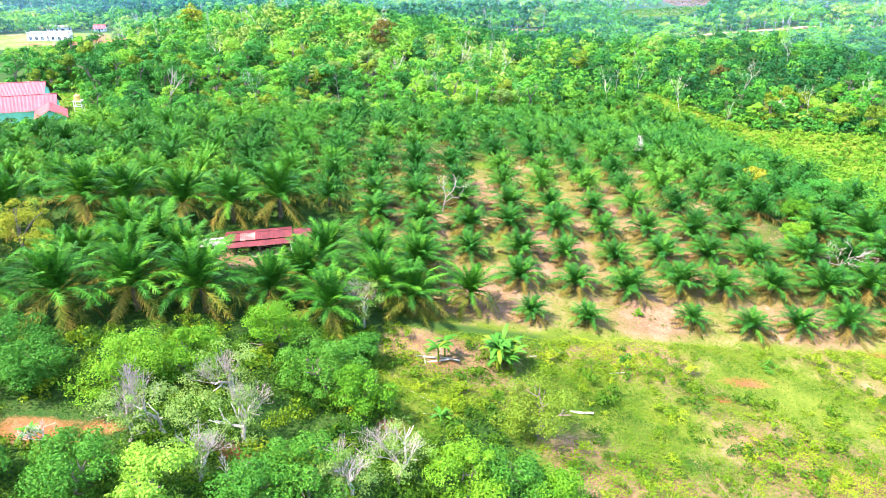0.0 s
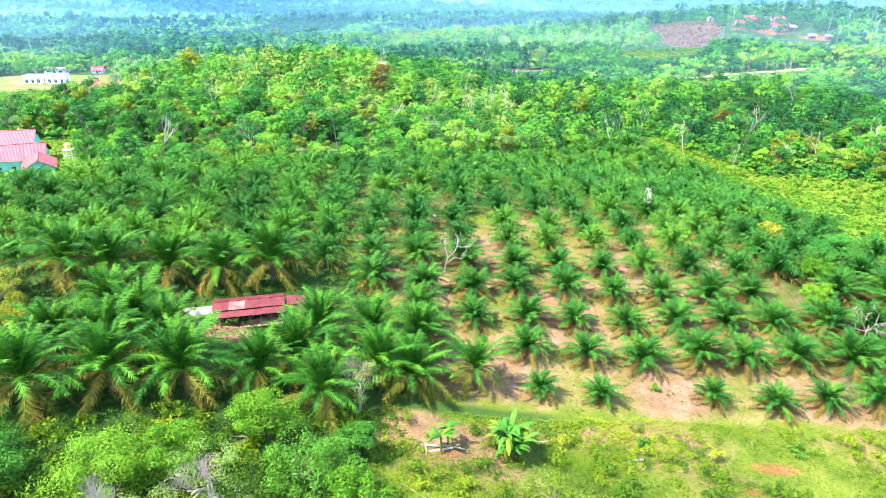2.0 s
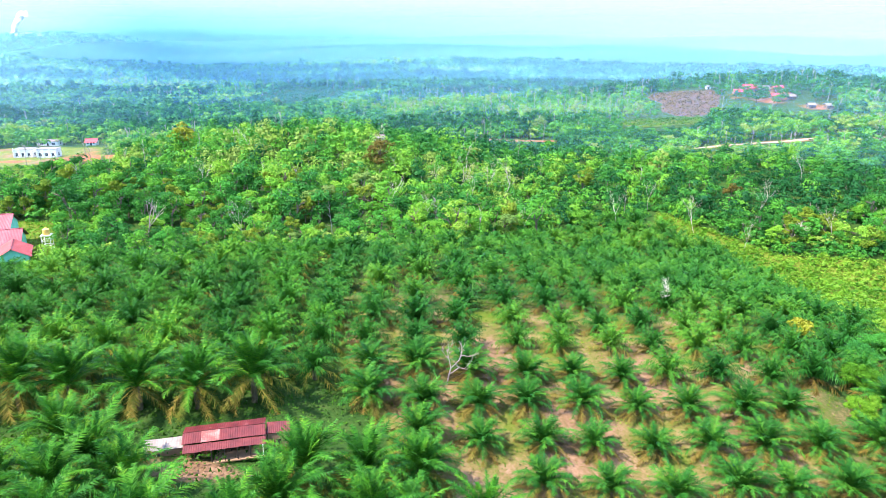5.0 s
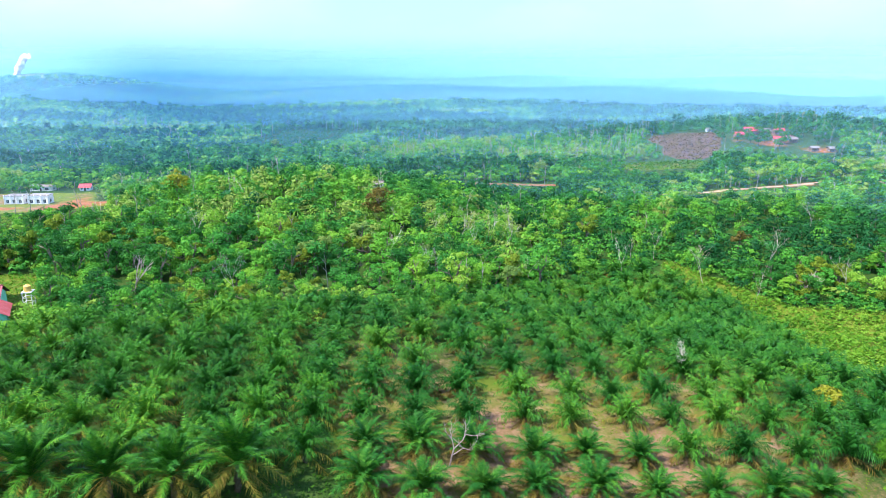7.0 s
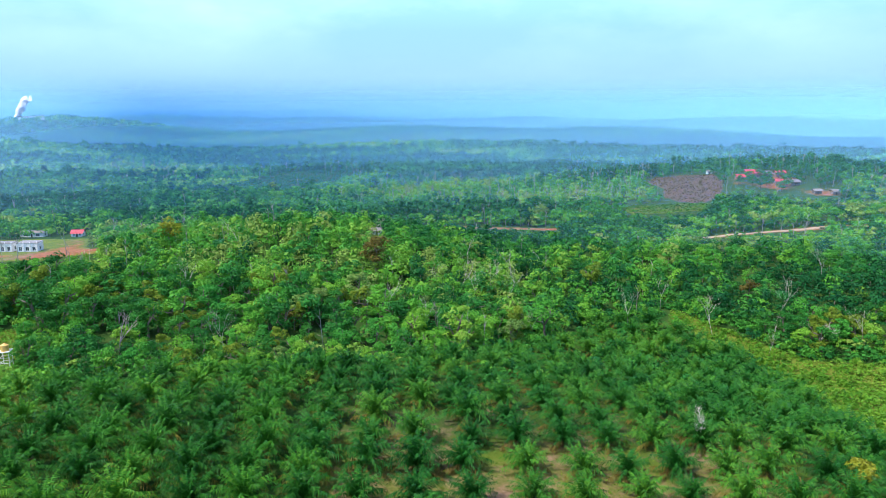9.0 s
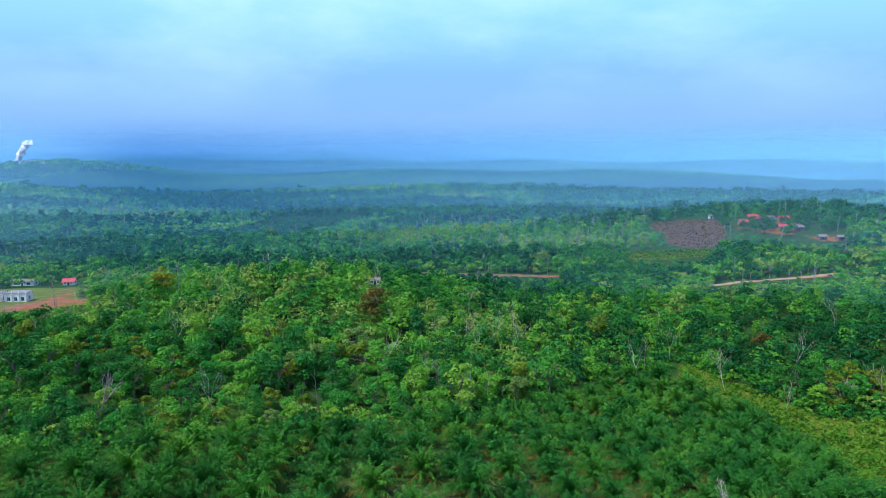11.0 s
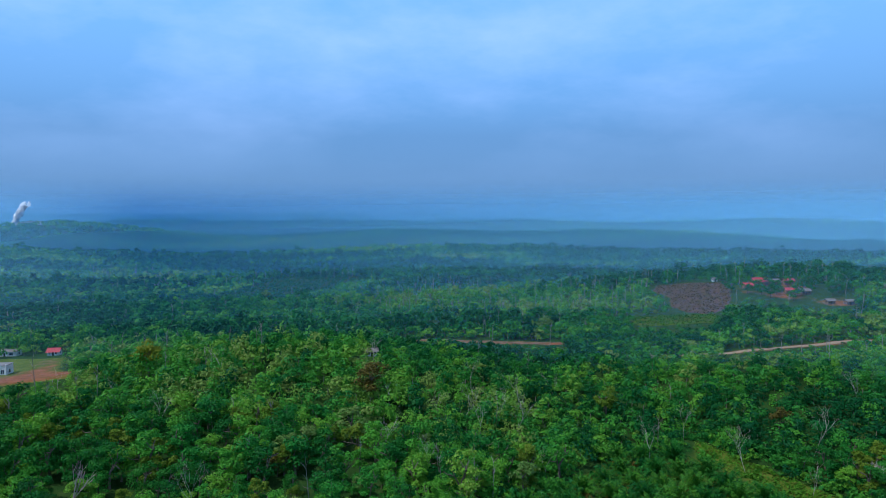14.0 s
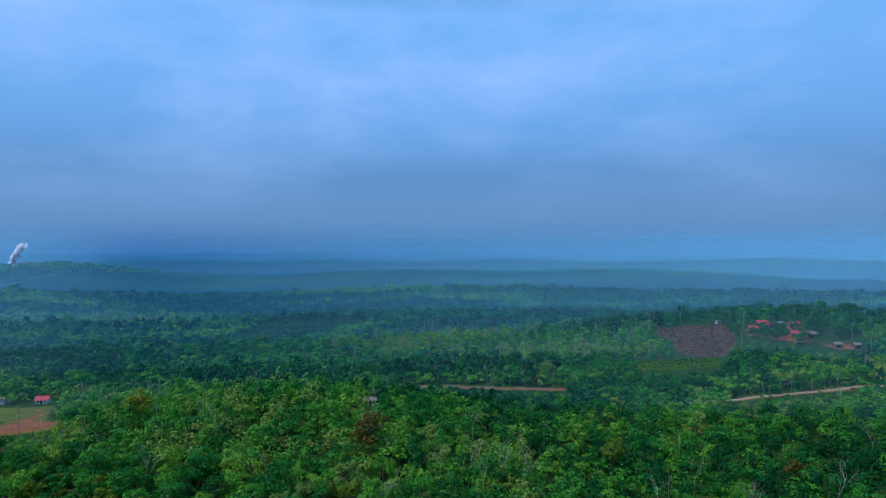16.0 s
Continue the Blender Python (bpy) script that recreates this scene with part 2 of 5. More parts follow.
def ground_material():
    """Grass and leaf litter, with the bare and the red soil by the plan's own patches."""
    m, n, l, b = material("ground")
    big, mid, small = noise_node(n, l, 0.035, 5), noise_node(n, l, 0.22, 6, 0.65), noise_node(n, l, 2.2, 4, 0.7)
    jit = math_node(n, l, "ADD", math_node(n, l, "MULTIPLY", mid.outputs["Fac"], 0.6), math_node(n, l, "MULTIPLY", small.outputs["Fac"], 0.4))
    grass = ramp_node(n, [(0.25, (0.04, 0.08, 0.010)), (0.5, (0.10, 0.15, 0.016)), (0.75, (0.21, 0.21, 0.04))])
    bare = ramp_node(n, [(0.30, (0.085, 0.046, 0.023)), (0.5, (0.19, 0.115, 0.065)), (0.70, (0.31, 0.21, 0.135))])
    red = ramp_node(n, [(0.28, (0.17, 0.055, 0.022)), (0.5, (0.27, 0.095, 0.04)), (0.75, (0.34, 0.18, 0.10))])
    # dark forest floor; its tone also serves as shade between the young palms
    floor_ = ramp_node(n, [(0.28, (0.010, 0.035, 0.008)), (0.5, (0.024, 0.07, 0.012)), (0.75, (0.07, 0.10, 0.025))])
    field = ramp_node(n, [(0.3, (0.06, 0.034, 0.028)), (0.5, (0.12, 0.066, 0.052)), (0.72, (0.24, 0.13, 0.09))])
    for r in (grass, bare, red, floor_, field):
        l.new(jit, r.inputs["Fac"])
    col = grass.outputs["Color"]
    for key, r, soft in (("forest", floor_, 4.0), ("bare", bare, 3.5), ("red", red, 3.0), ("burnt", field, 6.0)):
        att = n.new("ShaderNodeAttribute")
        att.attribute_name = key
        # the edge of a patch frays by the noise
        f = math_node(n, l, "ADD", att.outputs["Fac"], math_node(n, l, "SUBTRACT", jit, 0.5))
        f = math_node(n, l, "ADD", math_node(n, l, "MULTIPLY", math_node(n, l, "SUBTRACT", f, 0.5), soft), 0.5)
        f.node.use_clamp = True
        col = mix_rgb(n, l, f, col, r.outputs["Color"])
    l.new(col, b.inputs["Base Color"])
    b.inputs["Roughness"].default_value = 0.95
    b.inputs["Specular IOR Level"].default_value = 0.1
    bp = n.new("ShaderNodeBump")
    bp.inputs["Strength"].default_value, bp.inputs["Distance"].default_value = 0.8, 0.25
    l.new(small.outputs["Fac"], bp.inputs["Height"])
    l.new(bp.outputs["Normal"], b.inputs["Normal"])
    return m


M_GROUND = ground_material()


# ---------------------------------------------------------------- building helpers
def obj_from(name, verts, faces, mats, parent=None, label="", mat_index=None, smooth=False, attrs=None):
    me = bpy.data.meshes.new(name)
    verts = np.asarray(verts, dtype=np.float32).reshape(-1, 3)
    if isinstance(faces, np.ndarray):
        k = faces.shape[1]
        me.vertices.add(len(verts))
        me.vertices.foreach_set("co", verts.ravel())
        me.loops.add(faces.size)
        me.loops.foreach_set("vertex_index", faces.astype(np.int32).ravel())
        me.polygons.add(len(faces))
        me.polygons.foreach_set("loop_start", np.arange(0, faces.size, k, dtype=np.int32))
        me.update(calc_edges=True)
    else:
        me.from_pydata([tuple(v) for v in verts], [], faces)
    for m in mats if isinstance(mats, (list, tuple)) else [mats]:
        me.materials.append(m)
    if mat_index is not None:
        me.polygons.foreach_set("material_index", np.asarray(mat_index, dtype=np.int32))
    if smooth:
        me.polygons.foreach_set("use_smooth", np.ones(len(me.polygons), dtype=bool))
    for key, values in (attrs or {}).items():
        me.attributes.new(key, "FLOAT", "POINT").data.foreach_set("value", np.asarray(values, dtype=np.float32))
    ob = new(name, me)
    if parent is not None:
        ob.parent = parent
    if label:
        ob["label"] = label
    return ob


def part(name, bm, mat, parent, label=""):
    me = bpy.data.meshes.new(name)
    bm.to_mesh(me)
    bm.free()
    me.materials.append(mat)
    ob = new(name, me)
    if parent is not None:
        ob.parent = parent
    if label:
        ob["label"] = label
    return ob


def thing(name, m, label, category, group="", kind=""):
    ob = new(name)
    ob.empty_display_size = 0.3
    ob.matrix_basis = m
    return tagged(ob, label, category, group, kind)


def box_bm(size, m=None, bevel=0.0):
    bm = bmesh.new()
    bmesh.ops.create_cube(bm, size=1.0, matrix=(m or Matrix()) @ Matrix.Diagonal((*size, 1)))
    if bevel:
        bmesh.ops.bevel(bm, geom=bm.edges[:], offset=bevel, segments=1, affect="EDGES")
    return bm


# ---------------------------------------------------------------- the lie of the land
HILL_X, HILL_Y = (-130, -70, -20, 30, 80, 140), (50, 95, 145, 200, 260, 330)
HILL_H = (8.5, -2.2, 2.7, 0.1, -0.8, 2.0, 6.6, -3.2, 7.9, -3.5, -0.3, 10.7, 8.7, -3.9, 3.8, 0.7, 1.5, 8.0, 1.6, -5.0, 1.6, 3.3, -4.4, 0.8, -5.2, -1.1, 6.0, 0.3, -7.8, -4.7, -3.5, -0.2, 0.9, -6.7, -1.1, 11.9)
BROAD = ((-250, 450, 130, 1.8), (0, 520, 110, -2.6), (170, 480, 90, -2.7), (205, 424, 45, 3.5), (270, 580, 110, 23.9), (-250, 750, 200, -13.1), (150, 800, 170, -2.7), (-250, 200, 130, 8.4), (260, 250, 120, -7.7), (-820, 1500, 190, 46.0))


def land(x, y):
    x, y = np.asarray(x, float), np.asarray(y, float)
    z = np.full(np.broadcast(x, y).shape, -10.0)
    k = 0
    for hx in HILL_X:
        for hy in HILL_Y:
            z = z + HILL_H[k] * np.exp(-((x - hx) ** 2 + (y - hy) ** 2) / 5000.0)
            k += 1
    for hx, hy, s, h in BROAD:
        z = z + h * np.exp(-((x - hx) ** 2 + (y - hy) ** 2) / (2.0 * s * s))
    r = np.hypot(x, y - 50)
    far = np.clip((r - 900) / 3300, 0, 1)
    roll = np.sin(x / 310 + 1.0) * np.cos(y / 270 + 0.4) + 0.6 * np.sin((x + y) / 170) * np.cos((x - 1.7 * y) / 410)
    z = z + 12 * far + 14 * np.clip((r - 650) / 500, 0, 1) * roll
    return z + 0.25 * np.sin(x / 6.1 + y / 9.0) * np.cos(y / 5.3 - x / 11.0)


def gz(x, y):
    return float(land(x, y))


def inside(poly, x, y):
    """How far into a patch of the plan, about -1 to 1 metres on the edge and clipped beyond."""
    x, y = np.asarray(x, float), np.asarray(y, float)
    hit, near = np.zeros(np.broadcast(x, y).shape, bool), np.full(np.broadcast(x, y).shape, 1e9)
    for (x0, y0), (x1, y1) in zip(poly, poly[1:] + poly[:1]):
        cross = ((y0 > y) != (y1 > y)) & (x < (x1 - x0) * (y - y0) / ((y1 - y0) or 1e-9) + x0)
        hit ^= cross
        dx, dy = x1 - x0, y1 - y0
        u = np.clip(((x - x0) * dx + (y - y0) * dy) / (dx * dx + dy * dy), 0, 1)
        near = np.minimum(near, np.hypot(x - x0 - u * dx, y - y0 - u * dy))
    return np.where(hit, near, -near)


YOUNG = [(-9, 92), (8, 92), (30, 93), (90, 96), (114, 140), (110, 160), (94, 176), (94, 204), (101, 236), (98, 258), (84, 292), (60, 294), (40, 270), (18, 240), (-2, 216), (-30, 206), (-29, 175), (-24, 148), (-17, 128), (-10, 117)]
MATURE = [(-9, 90), (-10, 117), (-17, 128), (-24, 148), (-29, 175), (-30, 206), (-45, 202), (-66, 196), (-90, 188), (-101, 174), (-126, 146), (-150, 110), (-120, 85), (-62, 74), (-40, 78), (-25, 84)]
MEADOW = [(-6, 58), (5, 71), (14, 58), (60, 40), (150, 50), (140, 95), (92, 97), (32, 94), (8, 89), (-9, 89), (-10, 76)]
CROP = [(88, 303), (99, 288), (110, 271), (118, 259), (131, 254), (146, 250), (172, 245), (230, 232), (240, 165), (150, 130), (113, 142), (110, 161), (97, 180), (96, 197), (101, 215), (104, 237), (102, 253), (99, 266), (91, 280), (85, 295)]
CLEARING = [(-240, 392), (-192, 402), (-176, 366), (-153, 337), (-178, 330), (-215, 318), (-270, 350)]
LAWN = [(-140, 236), (-130, 238), (-118, 219), (-106, 196), (-110, 184), (-150, 180), (-165, 230)]
BURNT = [(176, 622), (198, 608), (216, 588), (208, 560), (196, 528), (184, 508), (172, 499), (160, 510), (157, 532), (166, 560), (163, 592)]
PADDOCK = [(120, 517), (174, 499), (166, 479), (123, 487)]
VILLAGE = [(208, 535), (226, 515), (236, 492), (262, 486), (266, 510), (262, 565), (236, 582), (214, 562)]
CUTTING = [(-34, 465), (-8, 467), (30, 457), (68, 450), (68, 459), (30, 468), (-8, 478), (-34, 474)]
ROAD_LINE = [(106, 412), (122, 408), (134, 404), (146, 404), (178, 409), (213, 417), (238, 421), (270, 424), (330, 428)]


def road_gap(x, y):
    d = np.full(np.broadcast(np.asarray(x, float), np.asarray(y, float)).shape, 1e9)
    for (x0, y0), (x1, y1) in zip(ROAD_LINE, ROAD_LINE[1:]):
        u = np.clip(((x - x0) * (x1 - x0) + (y - y0) * (y1 - y0)) / ((x1 - x0) ** 2 + (y1 - y0) ** 2), 0, 1)
        d = np.minimum(d, np.hypot(x - x0 - u * (x1 - x0), y - y0 - u * (y1 - y0)))
    return d


def build_ground():
    def spread(stretches, a, b):
        """Grid lines: even steps along the stretches, ever longer ones beyond them."""
        mid = [v for (lo, step), (hi, _) in zip(stretches, stretches[1:]) for v in np.arange(lo, hi - step * 0.4, step)] + [stretches[-1][0]]
        up, down, s, v = [], [], 6.0, mid[-1]
        while v < b:
            s *= 1.12
            v = min(v + s, b)
            up.append(v)
        s, v = 6.0, mid[0]
        while v > a:
            s *= 1.12
            v = max(v - s, a)
            down.append(v)
        return np.array(down[::-1] + mid + up)

    xs = spread([(-300, 5.5), (-92, 1.6), (130, 5.5), (320, 0)], -4900, 4900)
    ys = spread([(40, 1.6), (236, 4.0), (640, 0)], -1200, 4900)
    gx, gy = np.meshgrid(xs, ys)
    x, y = gx.ravel(), gy.ravel()
    z = land(x, y)
    w, h = len(xs), len(ys)
    i = (np.arange(h - 1)[:, None] * w + np.arange(w - 1)[None]).ravel()
    faces = np.stack([i, i + 1, i + w + 1, i + w], 1)
    soft = lambda poly, m: np.clip(inside(poly, x, y) / m + 0.5, 0, 1)
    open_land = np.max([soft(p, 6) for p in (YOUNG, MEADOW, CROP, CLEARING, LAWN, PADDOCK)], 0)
    bare = soft(YOUNG, 8) * (0.56 + 0.12 * np.sin(x / 4.5) * np.sin(y / 7)) * np.clip(1.35 - (y - 95) / 120, 0.3, 1)
    bare = bare * np.clip(1.25 - np.clip(x - 35, 0, 90) / 70 * (y > 108), 0.35, 1)
    bare = np.maximum(bare, (0.40 + 0.3 * np.sin(x / 9) * np.sin(y / 8)) * soft(CLEARING, 10) + 0.45 * soft(PADDOCK, 8) + 0.9 * soft(CUTTING, 4))
    bare = np.maximum(bare, 0.9 * np.exp(-(((x + 36) / 8) ** 2 + ((y - 103) / 3.5) ** 2)))
    bare = np.maximum(bare, soft(MEADOW, 4) * (0.50 + 0.36 * np.sin(x / 9 + 2) * np.sin(y / 6 + x / 17)))
    red = np.zeros_like(x)
    for px, py, rx, ry in ((46.6, 86.9, 5, 1.6), (41, 82, 3, 1.2), (-43, 56, 6, 2.6), (-37, 58, 3, 1.5), (-22, 56, 4, 2), (0, 81, 3, 1.3), (-6, 65, 3, 1.5), (75, 96.5, 7, 1.0), (-166, 352, 9, 7), (-205, 340, 12, 5), (64, 455, 9, 4)):
        red = np.maximum(red, 0.85 * np.exp(-(((x - px) / rx) ** 2 + ((y - py) / ry) ** 2)))
    red = np.maximum(red, 0.62 * soft(CLEARING, 8) * np.clip((x + 196) / 10, 0, 1))
    red = np.maximum(red, 0.6 * soft(VILLAGE, 8) * (0.6 + 0.5 * np.sin(x / 7) * np.sin(y / 9)))
    red = np.maximum(red, 0.55 * np.clip(1.6 - road_gap(x, y) / 4, 0, 1))
    # shade among the rear and eastern young palms, put into the ground colour
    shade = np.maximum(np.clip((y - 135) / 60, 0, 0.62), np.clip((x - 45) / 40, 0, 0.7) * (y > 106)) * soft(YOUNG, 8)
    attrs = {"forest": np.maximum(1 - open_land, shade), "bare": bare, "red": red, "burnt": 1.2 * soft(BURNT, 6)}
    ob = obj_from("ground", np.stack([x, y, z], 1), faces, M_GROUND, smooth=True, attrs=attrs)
    tagged(ob, "rolling ground of grass, bare tan soil and forest floor", "ground", kind="structure")


build_ground()


# ---------------------------------------------------------------- palms
def frond_arrays(rng, length, rise, bend, pairs, leaf, width, fold=0.25, plain=False):
    """One feather-leaf: a bowed rib with leaflets that stand off it in many planes. Returns vertices and triangles; it points to +x from the origin."""
    segs = 3 if plain else 7
    s = np.linspace(0, 1, segs + 1)
    ang = radians(rise) - radians(bend) * s ** 1.25
    step = length / segs
    px = np.concatenate([[0], np.cumsum(np.cos(ang[:-1]) * step)])
    pz = np.concatenate([[0], np.cumsum(np.sin(ang[:-1]) * step)])
    sway = rng.uniform(-0.16, 0.16) * length
    py = sway * s ** 2
    verts, tris = [], []
    half = 0.05 * length / 6 * (1.15 - s)
    for k in range(segs + 1):
        base = len(verts)
        verts += [(px[k], py[k] - half[k], pz[k]), (px[k], py[k] + half[k], pz[k]), (px[k], py[k], pz[k] + half[k] * 1.4)]
        if k and plain:
            tris += [(base - 3, base, base + 1), (base - 3, base + 1, base - 2)]
        elif k:
            a, b = base - 3, base
            tris += [(a, b, b + 2), (a, b + 2, a + 2), (b + 1, a + 1, a + 2), (b + 1, a + 2, b + 2)]
    for i in range(pairs):
        u = 0.12 + 0.88 * (i + 0.5) / pairs
        x, y, z = np.interp(u, s, px), np.interp(u, s, py), np.interp(u, s, pz)
        a = np.interp(u, s, ang)
        ahead, up = np.array([math.cos(a), 0, math.sin(a)]), np.array([-math.sin(a), 0, math.cos(a)])
        size = leaf * (0.35 + 0.65 * math.sin(math.pi * min(1, u * 0.95 + 0.08)) ** 0.7)
        for side in (-1, 1):
            lift = rng.uniform(-0.45, 0.8) if plain else rng.uniform(-0.2, 0.4)
            d = ahead * rng.uniform(0.5, 0.95) + np.array([0, side, 0]) * rng.uniform(0.6, 0.95) + up * lift
            d /= np.linalg.norm(d)
            ln = size * rng.uniform(0.8, 1.2)
            p0 = np.array([x, y, z])
            w = (ahead * 0.85 + up * rng.uniform(-0.4, 0.4)) * width * 0.5
            base = len(verts)
            verts += [p0 - w, p0 + w, p0 + d * ln - np.array([0, 0, fold * ln])]
            tris.append((base, base + 1, base + 2))
    return np.array(verts), np.array(tris)


TIERS_MATURE = ((86, 26, 0), (77, 42, 0), (63, 64, 0), (42, 78, 0), (12, 84, 1), (-28, 50, 1))
TIERS_DENSE = ((85, 40, 0), (75, 62, 0), (61, 86, 0), (42, 98, 0), (14, 92, 1), (-14, 40, 1))
TIERS_YOUNG = ((86, 46, 0), (78, 66, 0), (66, 84, 0), (48, 90, 0), (18, 70, 1), (-12, 34, 1))


def frond_plan(rng, tiers, counts):
    """Which leaf sits where: tier, turn about the trunk, scale."""
    turn = rng.uniform(0, 360)
    for tier, n in enumerate(counts):
        for _ in range(n):
            turn += 137.5 + rng.uniform(-14, 14)
            yield tier, turn, rng.uniform(0.86, 1.1)


def frond_meshes(tag, tiers, length, pairs, leaf, width, mats, seed):
    rng, out = np.random.default_rng(seed), []
    for rise, bend, dry in tiers:
        row = []
        for _ in range(2):
            v, q = frond_arrays(rng, length * (0.8 if rise > 75 else 1), rise + rng.uniform(-4, 4), bend + rng.uniform(-8, 8), pairs, leaf, width)
            me = bpy.data.meshes.new(tag)
            me.from_pydata([tuple(p) for p in v], [], [tuple(map(int, f)) for f in q])
            me.materials.append(mats[dry])
            row.append(me)
        out.append(row)
    return out


def palm_trunk(rng, height, radius, rough=True):
    """A stout stem studded with old leaf bases."""
    rings, sides = (max(4, int(height / 0.35)), 9) if rough else (3, 6)
    v, f = [], []
    for k in range(rings + 1):
        for j in range(sides):
            a = 2 * math.pi * (j + 0.5 * (k % 2)) / sides
            r = radius * (1.25 - 0.3 * k / rings) * rng.uniform(0.75, 1.3)
            v.append((r * math.cos(a), r * math.sin(a), height * k / rings + rng.uniform(-0.05, 0.05) - 0.25))
    for k in range(rings):
        for j in range(sides):
            a, b = k * sides + j, k * sides + (j + 1) % sides
            f.append((a, b, b + sides, a + sides))
    f.append(tuple(range(rings * sides, rings * sides + sides)))
    return v, f


def palm_things(kind, spots, label, group, tiers, length, pairs, leaf, width, mats, counts, stem, single, seed):
    """Palms at (x, y, scale, height of stem). single: each leaf a part of its own; else the crown is one part."""
    rng = np.random.default_rng(seed)
    variants = []
    meshes = frond_meshes("frond", tiers, length, pairs, leaf, width, mats, seed) if single else None
    for n in range(4):
        root = thing(kind, Matrix(), label, "palm tree", group)
        v, f = palm_trunk(rng, stem, 0.36 if stem > 2 else 0.3, single)
        obj_from("trunk", v, f, M_PALM_TRUNK, root, "stubby trunk studded with old leaf bases")
        if single:
            for tier, turn, size in frond_plan(rng, tiers, counts):
                ob = new("frond", meshes[tier][int(rng.integers(2))])
                ob.parent = root
                ob.matrix_basis = pose(0, 0, stem - 0.3 + 0.25 * (len(tiers) - tier) / len(tiers), 0, 0, turn) @ pose(0.15, 0, 0, rng.uniform(-14, 14), rng.uniform(-9, 9), 0) @ Matrix.Scale(size, 4)
                if tiers[tier][2]:
                    ob["label"] = "dry golden-brown hanging frond"
        else:
            vs, qs, mi, base = [], [], [], 0
            for tier, turn, size in frond_plan(rng, tiers, counts):
                rise, bend, dry = tiers[tier]
                v, q = frond_arrays(rng, length * size * (0.8 if rise > 75 else 1), rise + rng.uniform(-8, 8), bend + rng.uniform(-12, 12), pairs, leaf, width, 0.75, plain=True)
                c, s = math.cos(radians(turn)), math.sin(radians(turn))
                v = v @ np.array([[c, s, 0], [-s, c, 0], [0, 0, 1]]) + (0, 0, stem - 0.2)
                vs.append(v)
                qs.append(q + base)
                mi += [dry] * len(q)
                base += len(v)
            obj_from("crown", np.concatenate(vs), np.concatenate(qs), mats, root, "crown of arching feather fronds", mi)
        variants.append(root)
    made, own = [], []
    for k, (x, y, size) in enumerate(spots):
        m = pose(x, y, gz(x, y) - 0.1, rng.uniform(-4, 4), rng.uniform(-4, 4), rng.uniform(0, 360)) @ Matrix.Scale(size, 4)
        if k < 4:
            own.append(m)
        else:
            made.append(copy_thing(variants[int(rng.integers(4))], m))
    for root, m in zip(variants, own):
        root.matrix_basis = m
    for spare in variants[len(spots):]:
        for o in [*spare.children_recursive, spare]:
            bpy.data.objects.remove(o)
    return made


def lattice(origin, u, v, ni, nj, rng, jitter=0.7):
    for j in nj:
        for i in ni:
            yield i, j, origin[0] + u[0] * i + v[0] * j + rng.uniform(-jitter, jitter), origin[1] + u[1] * i + v[1] * j + rng.uniform(-jitter, jitter)


